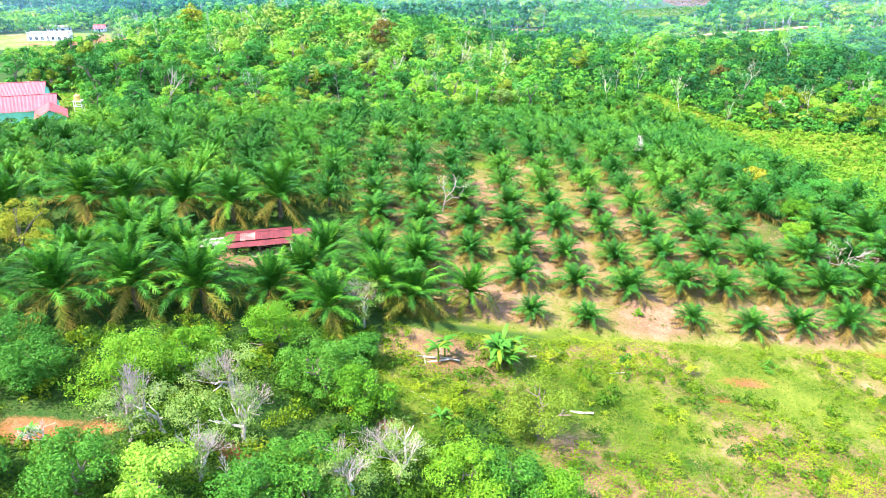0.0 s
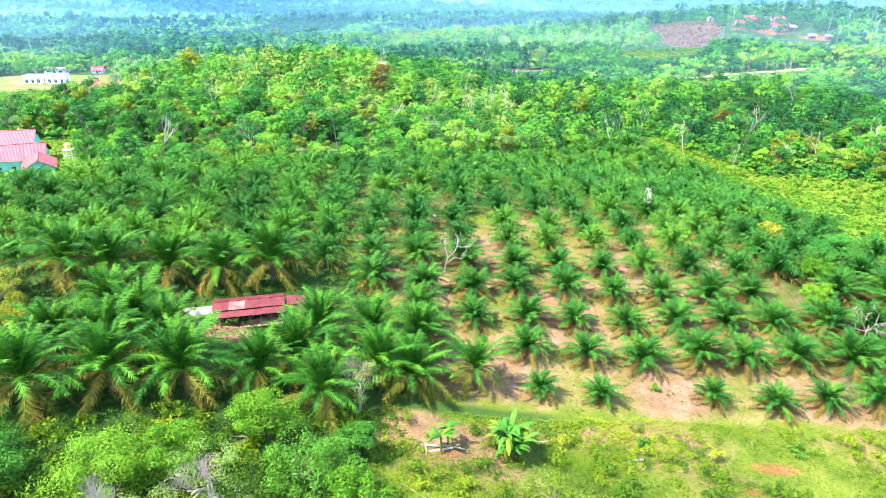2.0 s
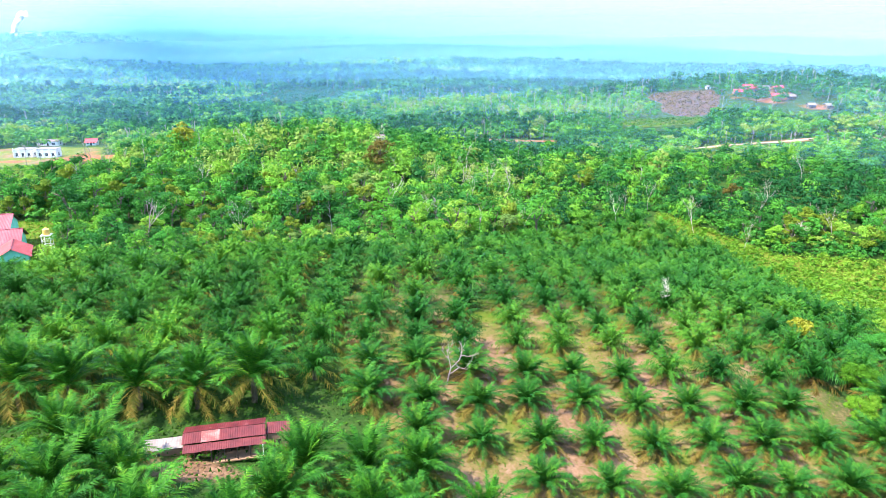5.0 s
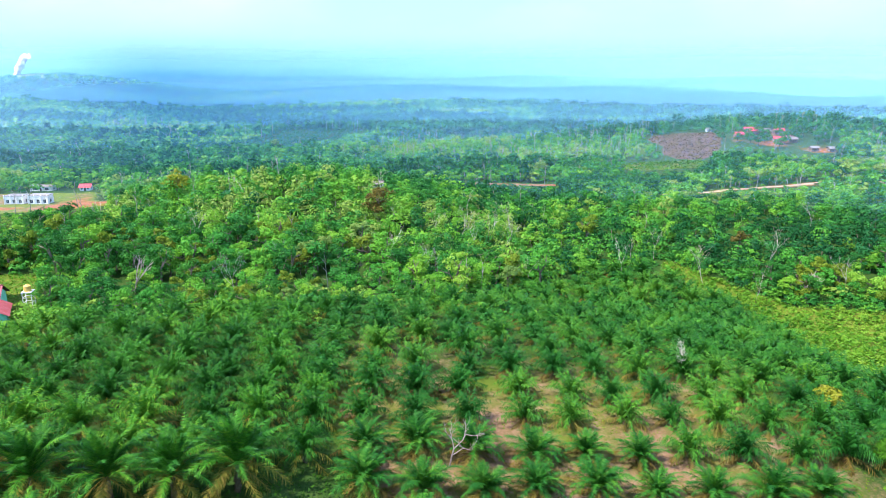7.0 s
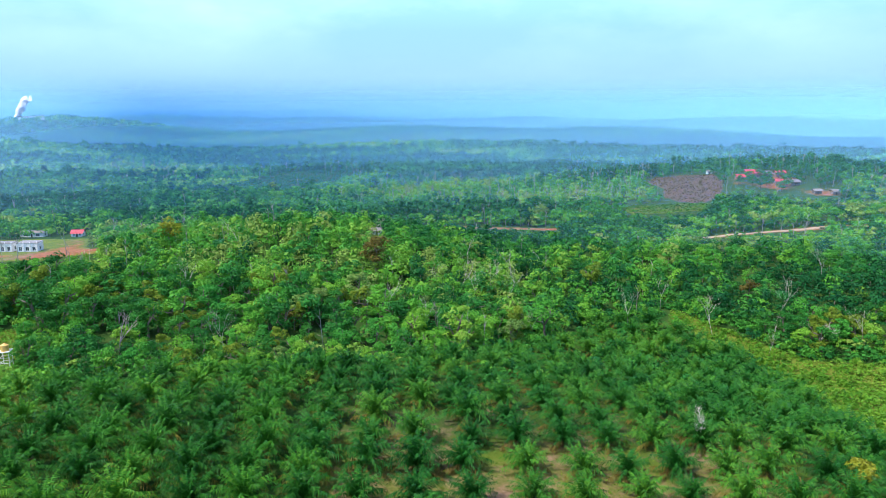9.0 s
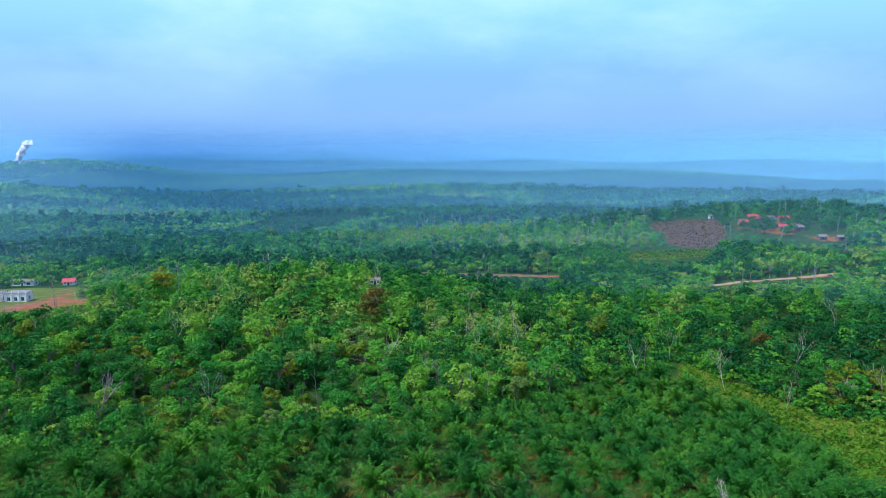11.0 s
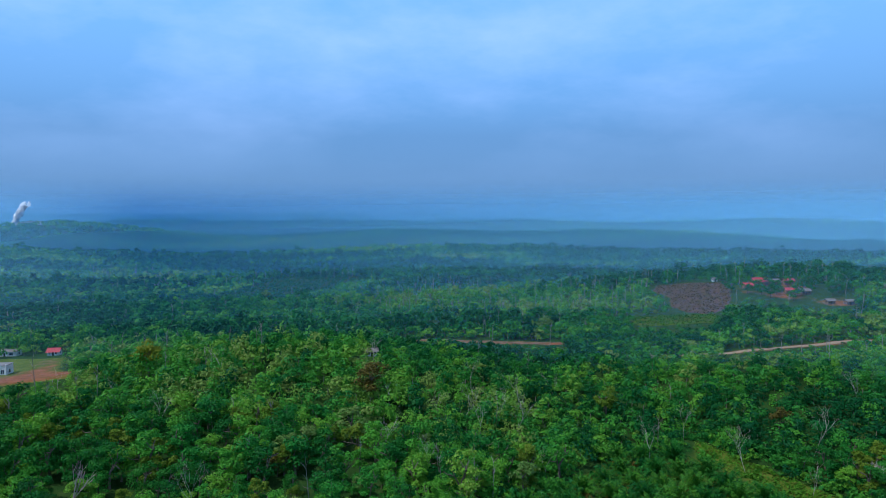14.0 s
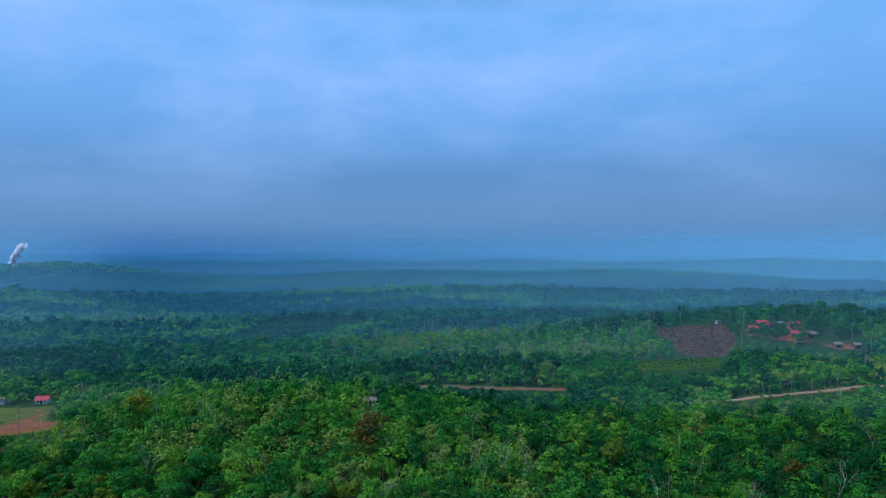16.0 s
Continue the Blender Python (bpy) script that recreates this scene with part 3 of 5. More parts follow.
def plant_palms():
    rng = np.random.default_rng(5)
    near, mid, far = [], [], []
    gaps = {(2, 0), (-1, 0), (-1, 1)}
    for i, j, x, y in lattice((14.2, 97.6), (9.45, 0.75), (-0.35, 9.7), range(-7, 16), range(0, 22), rng, 0.8):
        if y > 150:
            x, y = x + rng.uniform(-1.2, 1.2), y + rng.uniform(-1.2, 1.2)
        if (i, j) in gaps or inside(YOUNG, x, y + 1.5) < 0 or rng.random() < 0.03:
            continue
        small = 0.78 if j == 0 else 1.0
        size = small * rng.uniform(0.86, 1.08) * (1.12 if x < 3 else 1.0) * (1.12 + 0.1 * min(1, max(0, (y - 125) / 60))) * (1 + 0.28 * min(1, max(0, (x - 40) / 40)))
        (near if y < 138 else far).append((x, y, size))
    palm_things("young_oil_palm", near, "young oil palm with bushy dark-green fronds on bare soil", "young oil palms in rows", TIERS_YOUNG, 5.2, 38, 1.1, 0.13, (M_PALM_YOUNG, M_PALM_DRY), (8, 12, 13, 11, 7, 6), 1.2, True, 11)
    palm_things("young_oil_palm", far, "young oil palm with bushy dark-green fronds", "young oil palms in rows", TIERS_DENSE, 5.0, 18, 1.0, 0.22, (M_PALM_YOUNG, M_PALM_DRY), (7, 10, 12, 10, 5, 4), 1.1, False, 12)
    # the old stand: its front row first, then the rows behind the shack
    front = [(-43.9, 83.4), (-35.0, 85.7), (-26.6, 88.2), (-16.9, 85.5), (-5.0, 93.2), (-52.0, 78.5), (-60.5, 78.0), (3.9, 97.6), (-19.3, 100.5), (-12.0, 102.5), (-4.6, 105.0), (-10.4, 93.5), (-52.1, 102.0), (-45.6, 97.0), (-55.0, 90.5), (-40.2, 92.8), (-21.5, 93.6), (-47.6, 90.8)]
    behind = [(-40.3, 118.0), (-32.2, 121.0), (-48.7, 116.5), (-58.3, 115.3), (-66.0, 114.5), (-75.0, 108.0), (-78.0, 97.0)]
    for i, j, x, y in lattice((-41.0, 127.0), (9.0, 1.6), (-1.0, 8.6), range(-14, 12), range(0, 14), rng, 1.2):
        if inside(MATURE, x, y + 3) > -1 and inside(YOUNG, x, y) < -1 and x < 0:
            behind.append((x, y))
    tall = lambda spots: [(x, y, rng.uniform(0.9, 1.12) * (1.0 if x < -8 else 0.85)) for x, y in spots]
    palm_things("oil_palm", tall(front + behind[:8]), "mature oil palm with long arching fronds and dry hanging skirts", "old oil palms", TIERS_MATURE, 8.0, 52, 1.4, 0.17, (M_PALM, M_PALM_GOLD), (8, 12, 13, 10, 7, 6), 4.2, True, 21)
    palm_things("oil_palm", tall(behind[8:]), "mature oil palm with long arching fronds", "old oil palms", TIERS_DENSE, 6.4, 22, 1.2, 0.22, (M_PALM, M_PALM_GOLD), (7, 10, 12, 11, 6, 2), 2.4, False, 22)


plant_palms()


# ---------------------------------------------------------------- broadleaf trees
def crown_leaves(rng, radius, height, blobs, leaves, leaf, gap=0.0, loose=0.4, lump=(0.26, 0.5)):
    """Leaf sprays on many domes of unlike size that make up an uneven crown, its middle at the origin."""
    out = []
    lean = rng.normal(size=2) * 0.16 * radius
    for b in range(blobs):
        a, h = rng.uniform(0, 2 * math.pi), rng.uniform(-0.8, 1.0)
        r = math.sqrt(max(0.05, 1 - h * h * 0.8)) * rng.uniform(0.3, 0.95)
        c = np.array([radius * r * math.cos(a) + lean[0] * h, radius * r * math.sin(a) + lean[1] * h, height * 0.5 * h * rng.uniform(0.6, 1.1)])
        br = radius * rng.uniform(*lump)
        d = rng.normal(size=(leaves, 3))
        d[:, 2] = np.abs(d[:, 2]) * 1.1 - 0.25
        d /= np.linalg.norm(d, axis=1)[:, None]
        p = c + d * br * rng.uniform(0.68 - gap, 1.15, (leaves, 1)) * (1, 1, 0.7)
        nrm = d + rng.normal(size=(leaves, 3)) * loose + (0, 0, 0.3)
        nrm /= np.linalg.norm(nrm, axis=1)[:, None]
        t = np.cross(nrm, rng.normal(size=(leaves, 3)))
        t /= np.linalg.norm(t, axis=1)[:, None] + 1e-9
        u = np.cross(nrm, t)
        s = leaf * rng.uniform(0.55, 1.35, (leaves, 1))
        e = rng.uniform(0.45, 0.8, (leaves, 1))
        sag = nrm * s * 0.22
        out.append(np.stack([p - t * s - sag, p + t * s * 0.8 - u * s * e - sag * 0.4, p + t * s * 0.5 + u * s * e], 1))
    return np.concatenate(out)


def limb_arrays(rng, path_pts, r0, r1, sides=5):
    v, f = [], []
    n = len(path_pts)
    for k, p in enumerate(path_pts):
        d = np.subtract(path_pts[min(k + 1, n - 1)], path_pts[max(k - 1, 0)])
        d = d / (np.linalg.norm(d) + 1e-9)
        a = np.cross(d, (0.31, 0.95, 0.05))
        a /= np.linalg.norm(a) + 1e-9
        b = np.cross(d, a)
        r = r0 + (r1 - r0) * k / (n - 1)
        for j in range(sides):
            t = 2 * math.pi * j / sides
            v.append(np.add(p, r * (math.cos(t) * a + math.sin(t) * b)))
    for k in range(n - 1):
        for j in range(sides):
            a, b = k * sides + j, k * sides + (j + 1) % sides
            f.append((a, b, b + sides, a + sides))
    return v, f


def branching(rng, height, spread_, depth, r0, start=0.35, lean=0.0, sides=5, splits=(3, 4)):
    """A trunk and its forking limbs as one mesh."""
    V, F = [], []

    def grow(p, d, length, r, level):
        pts, q = [np.array(p)], np.array(p, float)
        for k in range(3):
            d = d + rng.normal(size=3) * 0.13 + (0, 0, 0.05)
            d = d / np.linalg.norm(d)
            q = q + d * length / 3
            pts.append(q.copy())
        v, f = limb_arrays(rng, pts, r, r * 0.6, sides if level < 2 else 3)
        o = len(V)
        V.extend(v)
        F.extend(tuple(i + o for i in g) for g in f)
        if level < depth:
            for _ in range(int(rng.integers(splits[0], splits[1] + 1))):
                nd = d * 0.8 + rng.normal(size=3) * spread_ + (0, 0, 0.25)
                at = pts[-1] if rng.random() < 0.6 else pts[2]
                grow(at, nd / np.linalg.norm(nd), length * rng.uniform(0.55, 0.8), r * 0.6, level + 1)

    d0 = np.array([lean * rng.uniform(-1, 1), lean * rng.uniform(-1, 1), 1.0])
    grow((0, 0, -0.3), d0, height * start, r0, 0)
    return V, F


def leafy_tree(seed, radius, crown_h, stem, blobs, leaves, leaf, mat, label, name="tree", group="", gap=0.0, bark=None, splits=(3, 4), lump=(0.26, 0.5)):
    rng = np.random.default_rng(seed)
    root = thing(name, Matrix(), label, "tree", group)
    v, f = branching(rng, stem + crown_h, 0.5, 2, 0.045 * (stem + crown_h) ** 0.9, start=0.42, splits=splits)
    obj_from("trunk", v, f, bark or M_BARK, root)
    q = crown_leaves(rng, radius, crown_h, blobs, leaves, leaf, gap, 0.5, lump) + (0, 0, stem + crown_h * 0.45)
    obj_from("crown", q.reshape(-1, 3), np.arange(len(q) * 3).reshape(-1, 3), mat, root)
    return root


def bare_tree(seed, height, label, x, y, r0=0.12, spread_=0.55, depth=4, lean=0.1, start=0.3, name="dead_tree", splits=(3, 4), wood=None):
    rng = np.random.default_rng(seed)
    v, f = branching(rng, height, spread_, depth, r0, start=start, lean=lean, splits=splits)
    root = thing(name, pose(x, y, gz(x, y), 0, 0, 0), label, "tree")
    obj_from("trunk", v, f, wood or M_DEADWOOD, root, "pale trunk with bare limbs")
    return root


def place(ob, x, y, size=1.0, turn=0.0):
    ob.matrix_basis = pose(x, y, gz(x, y), 0, 0, turn) @ Matrix.Scale(size, 4)
    return ob


def near_trees():
    rows = (
        (-37.5, 63.5, 4.6, 5.5, M_LEAF_BRIGHT, "bushy tree with bright green leaves beside the palms"),
        (-31.2, 68.5, 3.6, 5.0, M_LEAF_BRIGHT, "round bushy tree with fresh green leaves"),
        (-22.5, 77.0, 3.6, 5.5, M_LEAF_BRIGHT, "dense bright green tree below the shack"),
        (-15.0, 69.0, 4.8, 5.5, M_LEAF_TEAL, "broad dark green tree with a dense crown"),
        (-9.6, 65.8, 3.4, 5.0, M_LEAF_BRIGHT, "yellow-green tree at the meadow's edge"),
        (11.4, 67.0, 4.9, 6.2, M_LEAF_OLIVE, "olive-green tree standing in the meadow"),
        (-66.5, 96.0, 5.0, 8.0, M_LEAF_YELLOW, "tree with pale yellow-green flowering crown"),
        (-47.0, 62.5, 3.8, 4.0, M_LEAF_TEAL, "dark green shrubby tree by red soil"),
        (-35.0, 47.5, 4.4, 5.0, M_LEAF_TEAL, "leafy green tree above the slope"),
        (-27.0, 47.0, 3.8, 5.0, M_LEAF, "leafy green rubber tree"),
        (-13.8, 50.5, 4.2, 5.0, M_LEAF_TEAL, "blue-green rubber tree in a thicket"),
        (2.4, 54.0, 3.6, 4.5, M_LEAF_BRIGHT, "fresh green tree at the thicket's edge"),
        (7.2, 55.3, 3.6, 4.5, M_LEAF_TEAL, "blue-green tree beside the meadow"),
        (-18.0, 47.5, 3.8, 4.5, M_LEAF_TEAL, "green tree in a thicket"),
        (12.6, 55.0, 3.0, 3.5, M_LEAF_BRIGHT, "small fresh green tree at the meadow"),
        (-51.5, 67.0, 4.4, 5.0, M_LEAF_TEAL, "dark green tree in front of the palms"),
        (-56.0, 59.0, 4.4, 5.0, M_LEAF, "leafy green tree by the palm stand"),
        (-44.0, 46.0, 4.0, 5.0, M_LEAF_TEAL, "leafy green tree on the slope"),
        (-11.5, 77.3, 2.6, 2.6, M_LEAF_TEAL, "low dark green bush"),
        (-54.5, 98.0, 2.8, 4.0, M_LEAF_BRIGHT, "bright green bush among the palms"),
        (77.0, 139.0, 3.2, 4.0, M_LEAF_BRIGHT, "bright green bush among young palms"),
        (81.0, 147.0, 3.4, 4.5, M_LEAF, "green bush among young palms"),
        (71.5, 128.5, 2.8, 3.2, M_LEAF_BRIGHT, "low bright bush among young palms"),
        (88.0, 152.0, 3.4, 4.0, M_LEAF, "green tree among young palms"),
    )
    for k, (x, y, r, h, mat, label) in enumerate(rows):
        place(leafy_tree(100 + k, r * 1.12, h * 1.1, 1.2 + 0.2 * (k % 4), 36, 250, 0.14, mat, label, lump=(0.15, 0.38)), x, y)
    for k, (x, y, r, h, label) in enumerate((
        (-25.0, 64.5, 4.8, 6.0, "pale rubber tree with thin grey-green foliage"),
        (-29.5, 56.5, 4.2, 6.0, "half-bare rubber tree with pale branches"),
        (-21.5, 57.0, 4.0, 6.0, "half-bare rubber tree with thin foliage"),
        (-5.0, 55.0, 4.0, 5.5, "pale rubber tree with thin foliage"),
        (-33.5, 56.0, 3.2, 5.0, "half-bare rubber tree with pale limbs"),
        (-24.5, 51.0, 3.2, 5.0, "half-bare rubber tree with thin leaves"),
        (-9.5, 50.5, 3.2, 5.0, "half-bare rubber tree on the slope"),
        (-12.3, 87.0, 3.4, 5.0, "grey-green tree with wiry pale branches"),
    )):
        ob = place(leafy_tree(200 + k, r, h, 2.0, 24, 110, 0.12, M_LEAF_PALE, label, gap=0.4, bark=M_DEADWOOD, lump=(0.15, 0.36)), x, y)
        v, f = branching(np.random.default_rng(300 + k), h + 6.0, 0.34, 4, 0.075, start=0.3, splits=(4, 5))
        obj_from("limb", v, f, M_DEADWOOD_GREY, ob, "pale bare limbs reaching through the leaves")
    bare_tree(31, 13.0, "tall dead tree with bare spreading branches", -1.0, 132.0, 0.17, 0.6, 4, splits=(2, 3), wood=M_DEADWOOD_GREY)
    bare_tree(32, 12.0, "bleached dead tree among the palms", 52.0, 170.5, 0.2, 0.6, 4, splits=(3, 3))
    bare_tree(33, 12.0, "bleached dead tree at the wood's edge", 127.5, 266.5, 0.24, 0.5, 4)
    bare_tree(34, 12.5, "grey dead tree with a wide bare crown", 76.5, 119.0, 0.15, 0.6, 4, splits=(3, 4), wood=M_DEADWOOD_GREY)
    bare_tree(35, 12.0, "broken bare trunk standing in the scrub", -87.5, 212.0, 0.2, 0.3, 3, start=0.5, wood=M_DEADWOOD_GREY)
    bare_tree(36, 7.0, "fallen bleached branches beside red soil", -39.6, 53.5, 0.12, 0.6, 4, 0.8)
    bare_tree(37, 6.5, "bare grey sapling in the thicket", -21.0, 50.5, 0.1, 0.5, 4, 0.3)
    place(leafy_tree(38, 3.0, 3.2, 2.6, 18, 90, 0.3, M_LEAF_YELLOW, "slender tree with a yellow-green crown"), 74.5, 157.5)


near_trees()


# ---------------------------------------------------------------- the woods
def free_of_clearings(x, y, margin=2.5):
    ok = np.ones(x.shape, bool)
    for p in (YOUNG, MATURE, MEADOW, CROP, CLEARING, LAWN, BURNT, PADDOCK, VILLAGE, CUTTING, OUTLYING):
        ok &= inside(p, x, y) < -margin
    return ok & (road_gap(x, y) > 4.5) & (np.hypot(x + 33, y - 340) > 6) & (np.hypot((x + 203) / 1.3, y - 405) > 10)


def growth_limit(x, y):
    """Largest tree, as a share of the usual, on the low ground south of the clearings and the road."""
    top = np.full(x.shape, 2.0)
    slant = (x + 4) / np.maximum(y - 60, 40)
    for d in (5, 10, 16, 23, 31, 40, 50):
        fx, fy = x + slant * d, y + d
        near = np.min([np.where(inside(p, fx, fy) > -1, 0, 1) for p in (BURNT, PADDOCK, VILLAGE, CUTTING, CLEARING)], 0) == 0
        near |= (road_gap(fx, fy) < 4) & (fx > 138) & (fx < 214)
        top = np.where(near, np.minimum(top, (0.17 * d + 0.6) / 10.0), top)
    return top


OUTLYING = [(-195, 885), (-80, 868), (-148, 690), (-222, 748)]


def scatter(rng, x0, x1, y0, y1, step):
    gx, gy = np.meshgrid(np.arange(x0, x1, step), np.arange(y0, y1, step))
    x, y = gx.ravel() + rng.uniform(-0.45, 0.45, gx.size) * step, gy.ravel() + rng.uniform(-0.45, 0.45, gx.size) * step
    return x, y


def patchy(x, y):
    """Stands of unlike age and kind: 0 dark, 1 pale."""
    v = 0.5 + 0.22 * np.sin(x / 47 + 1.3) * np.cos(y / 39) + 0.2 * np.sin(x / 131 + y / 90) + 0.14 * np.sin(y / 23 - x / 61)
    return np.clip(v, 0, 1)


def woods_stuff(name, label, x, y, size, tint, templates, mat, bark, rng, stem=3.0, trunks=True):
    """Many trees joined into one mesh: crowns of leaf sprays and plain stems."""
    z = land(x, y)
    V, T = [], []
    pick = rng.integers(len(templates), size=len(x))
    turn = rng.uniform(0, 2 * math.pi, len(x))
    tall = rng.uniform(0.85, 1.2, len(x))
    for k, q in enumerate(templates):
        on = np.where(pick == k)[0]
        if not len(on):
            continue
        c, s = np.cos(turn[on])[:, None], np.sin(turn[on])[:, None]
        p = q.reshape(-1, 3)
        sx, st = size[on][:, None], tall[on][:, None]
        px = (p[None, :, 0] * c - p[None, :, 1] * s) * sx + x[on][:, None]
        py = (p[None, :, 0] * s + p[None, :, 1] * c) * sx + y[on][:, None]
        pz = p[None, :, 2] * sx * st + (z[on] + stem * size[on] * tall[on])[:, None]
        V.append(np.stack([px, py, pz], -1).reshape(-1, 3))
        T.append(np.repeat(tint[on], p.shape[0]))
    V, T = np.concatenate(V), np.concatenate(T)
    ob = obj_from(name, V, np.arange(len(V)).reshape(-1, 3), mat, attrs={"tint": T})
    tagged(ob, label, "trees", kind="stuff")
    if trunks:
        r = 0.16 * size
        top = z + stem * size * tall * 1.1
        quads = []
        for a in (0.3, 1.9):
            dx, dy = np.cos(a) * r, np.sin(a) * r
            quads.append(np.stack([np.stack([x - dx, y - dy, z - 0.5], 1), np.stack([x + dx, y + dy, z - 0.5], 1), np.stack([x + dx * 0.6, y + dy * 0.6, top], 1), np.stack([x - dx * 0.6, y - dy * 0.6, top], 1)], 1))
        q = np.concatenate(quads)
        st = obj_from("stems", q.reshape(-1, 3), np.arange(len(q) * 4).reshape(-1, 4), bark)
        tagged(st, "pale stems of the wood's trees", "trees", kind="stuff")


def plant_woods():
    rng = np.random.default_rng(77)
    # the trees that border the palms, one by one
    kinds = []
    labels = ("rubber tree with a dense green crown", "tall leafy tree in the wood", "rubber tree with a fresh green crown", "broad dark green forest tree", "light green tree in the wood", "tree with an uneven leafy crown", "pale grey-green tree with a thin crown", "olive-brown tree in the wood")
    for k, (r, h, stem, mat) in enumerate(((4.2, 8.5, 1.4, M_LEAF), (3.6, 9.5, 2.0, M_LEAF), (4.6, 8.0, 1.2, M_LEAF), (4.8, 9.0, 1.6, M_LEAF_DARK), (3.6, 8.0, 1.6, M_LEAF), (4.3, 10.0, 1.4, M_LEAF_DARK), (3.6, 8.5, 2.4, M_LEAF_PALE), (3.8, 8.0, 1.8, M_LEAF_OLIVE))):
        kinds.append(leafy_tree(400 + k, r, h, stem, 15, 80, 0.38, mat, labels[k], group="trees at the edge of the wood", splits=(2, 3)))
    x, y = scatter(rng, -150, 175, 200, 330, 6.4)
    ok = free_of_clearings(x, y, 2.0) & (y < 268 + 0.10 * np.abs(x))
    x, y = x[ok], y[ok]
    order = np.argsort(y - 0.15 * np.abs(x))
    first, rest = order[:285], order[285:]
    spots = [pose(x[i], y[i], gz(x[i], y[i]), 0, 0, rng.uniform(0, 360)) @ Matrix.Scale(rng.uniform(0.7, 1.2) * (0.68 if x[i] < 10 and y[i] < 232 else 1.0), 4) for i in first]
    for m in spots[len(kinds):]:
        deep = m.translation.x < -55 or m.translation.x > 95
        pick = (3, 0, 5, 4, 2, 1, 5, 7) if deep else (0, 1, 2, 4, 5, 0, 2, 6, 3, 7)
        copy_thing(kinds[pick[int(rng.integers(len(pick)))]], m)
    for root, m in zip(kinds, spots):
        root.matrix_basis = m
    cut = y[rest]
    # the wood behind, joined
    x2, y2 = scatter(rng, -330, 330, 262, 480, 6.6)
    ok = free_of_clearings(x2, y2) & (np.abs(x2) < 90 + 0.62 * y2) & (y2 >= 268 + 0.10 * np.abs(x2))
    xw, yw = np.concatenate([x[rest], x2[ok]]), np.concatenate([cut, y2[ok]])
    mid = [crown_leaves(np.random.default_rng(500 + k), 4.7, 8.5, 11, 34, 0.5, loose=0.26) for k in range(9)]
    tint = np.clip(patchy(xw, yw) - 0.08 * ((xw < -55) | (xw > 110)) + rng.normal(0, 0.29, len(xw)), 0, 1)
    size = np.minimum(rng.uniform(0.62, 1.3, len(xw)), growth_limit(xw, yw))
    back = [crown_leaves(np.random.default_rng(510 + k), 4.9, 8.0, 8, 19, 0.74, loose=0.32) for k in range(7)]
    for name, label, on, kind_ in (("wood", "dense rubber and forest trees over rolling ground", yw < 370, mid), ("back_wood", "dense forest trees behind the rubber wood", yw >= 370, back)):
        woods_stuff(name, label, xw[on], yw[on], size[on], tint[on], kind_, M_WOOD, M_STEM, rng)
    x3, y3 = scatter(rng, -760, 760, 470, 1230, 9.0)
    ok = free_of_clearings(x3, y3, 5) & (np.abs(x3) < 90 + 0.6 * y3)
    xf, yf = x3[ok], y3[ok]
    pale = np.clip(inside([(-30, 640), (130, 550), (160, 530), (140, 515), (20, 560), (-60, 600)], xf, yf) / 8 + 0.5, 0, 1)
    tint = np.clip(0.30 + 1.05 * (patchy(xf * 0.8, yf * 1.1) - 0.5) + 0.36 * pale - 0.16 * (xf > 140) + rng.normal(0, 0.17, len(xf)), 0, 1)
    size = np.minimum(rng.uniform(0.7, 1.25, len(xf)) * (1 + 0.35 * (tint < 0.25)), growth_limit(xf, yf))
    for name, label, on, far in (
        ("middle_wood", "forest of mixed stands beyond the road", yf < 740, [crown_leaves(np.random.default_rng(520 + k), 5.2, 7.5, 7, 12, 1.0, loose=0.3) for k in range(6)]),
        ("far_wood", "distant forest with mixed dark and pale stands", yf >= 740, [crown_leaves(np.random.default_rng(530 + k), 6.0, 7.5, 5, 5, 2.0, loose=0.25) for k in range(6)]),
    ):
        woods_stuff(name, label, xf[on], yf[on], size[on], tint[on], far, M_WOOD, M_STEM, rng, trunks=name == "middle_wood")
    x5, y5 = scatter(rng, -1300, 1300, 1225, 2050, 17)
    ok = np.abs(x5) < 100 + 0.58 * y5
    x5, y5 = x5[ok], y5[ok]
    tint = np.clip(0.2 + 0.9 * (patchy(x5 * 0.5, y5 * 0.6) - 0.4) + rng.normal(0, 0.16, len(x5)), 0, 1)
    hazy = [crown_leaves(np.random.default_rng(550 + k), 8.0, 8.0, 4, 5, 2.6, loose=0.25) for k in range(6)]
    woods_stuff("hazy_wood", "hazy forest on the far ridges", x5, y5, rng.uniform(0.6, 1.35, len(x5)), tint, hazy, M_WOOD, M_STEM, rng, 3.0, False)
    x4, y4 = scatter(rng, -2900, 2900, 2040, 4700, 62)
    ok = np.abs(x4) < 120 + 0.60 * y4
    xg, yg = x4[ok], y4[ok]
    clump = [crown_leaves(np.random.default_rng(540 + k), 19, 11.0, 5, 4, 6.5, loose=0.3) for k in range(5)]
    tint = np.clip(patchy(xg * 0.25, yg * 0.2) * 0.8 + rng.normal(0, 0.12, len(xg)), 0, 1)
    woods_stuff("horizon_wood", "forest running to the horizon", xg, yg, rng.uniform(0.6, 1.2, len(xg)), tint, clump, M_WOOD, M_STEM, rng, 4.0, False)
    # rows of a distant plantation
    gx, gy = np.meshgrid(np.arange(-230, -70, 9.5), np.arange(680, 890, 12))
    on = inside(OUTLYING, gx.ravel(), gy.ravel()) > 0
    xr, yr = gx.ravel()[on], gy.ravel()[on]
    dots = [crown_leaves(np.random.default_rng(560 + k), 3.4, 4.5, 6, 9, 1.1) for k in range(3)]
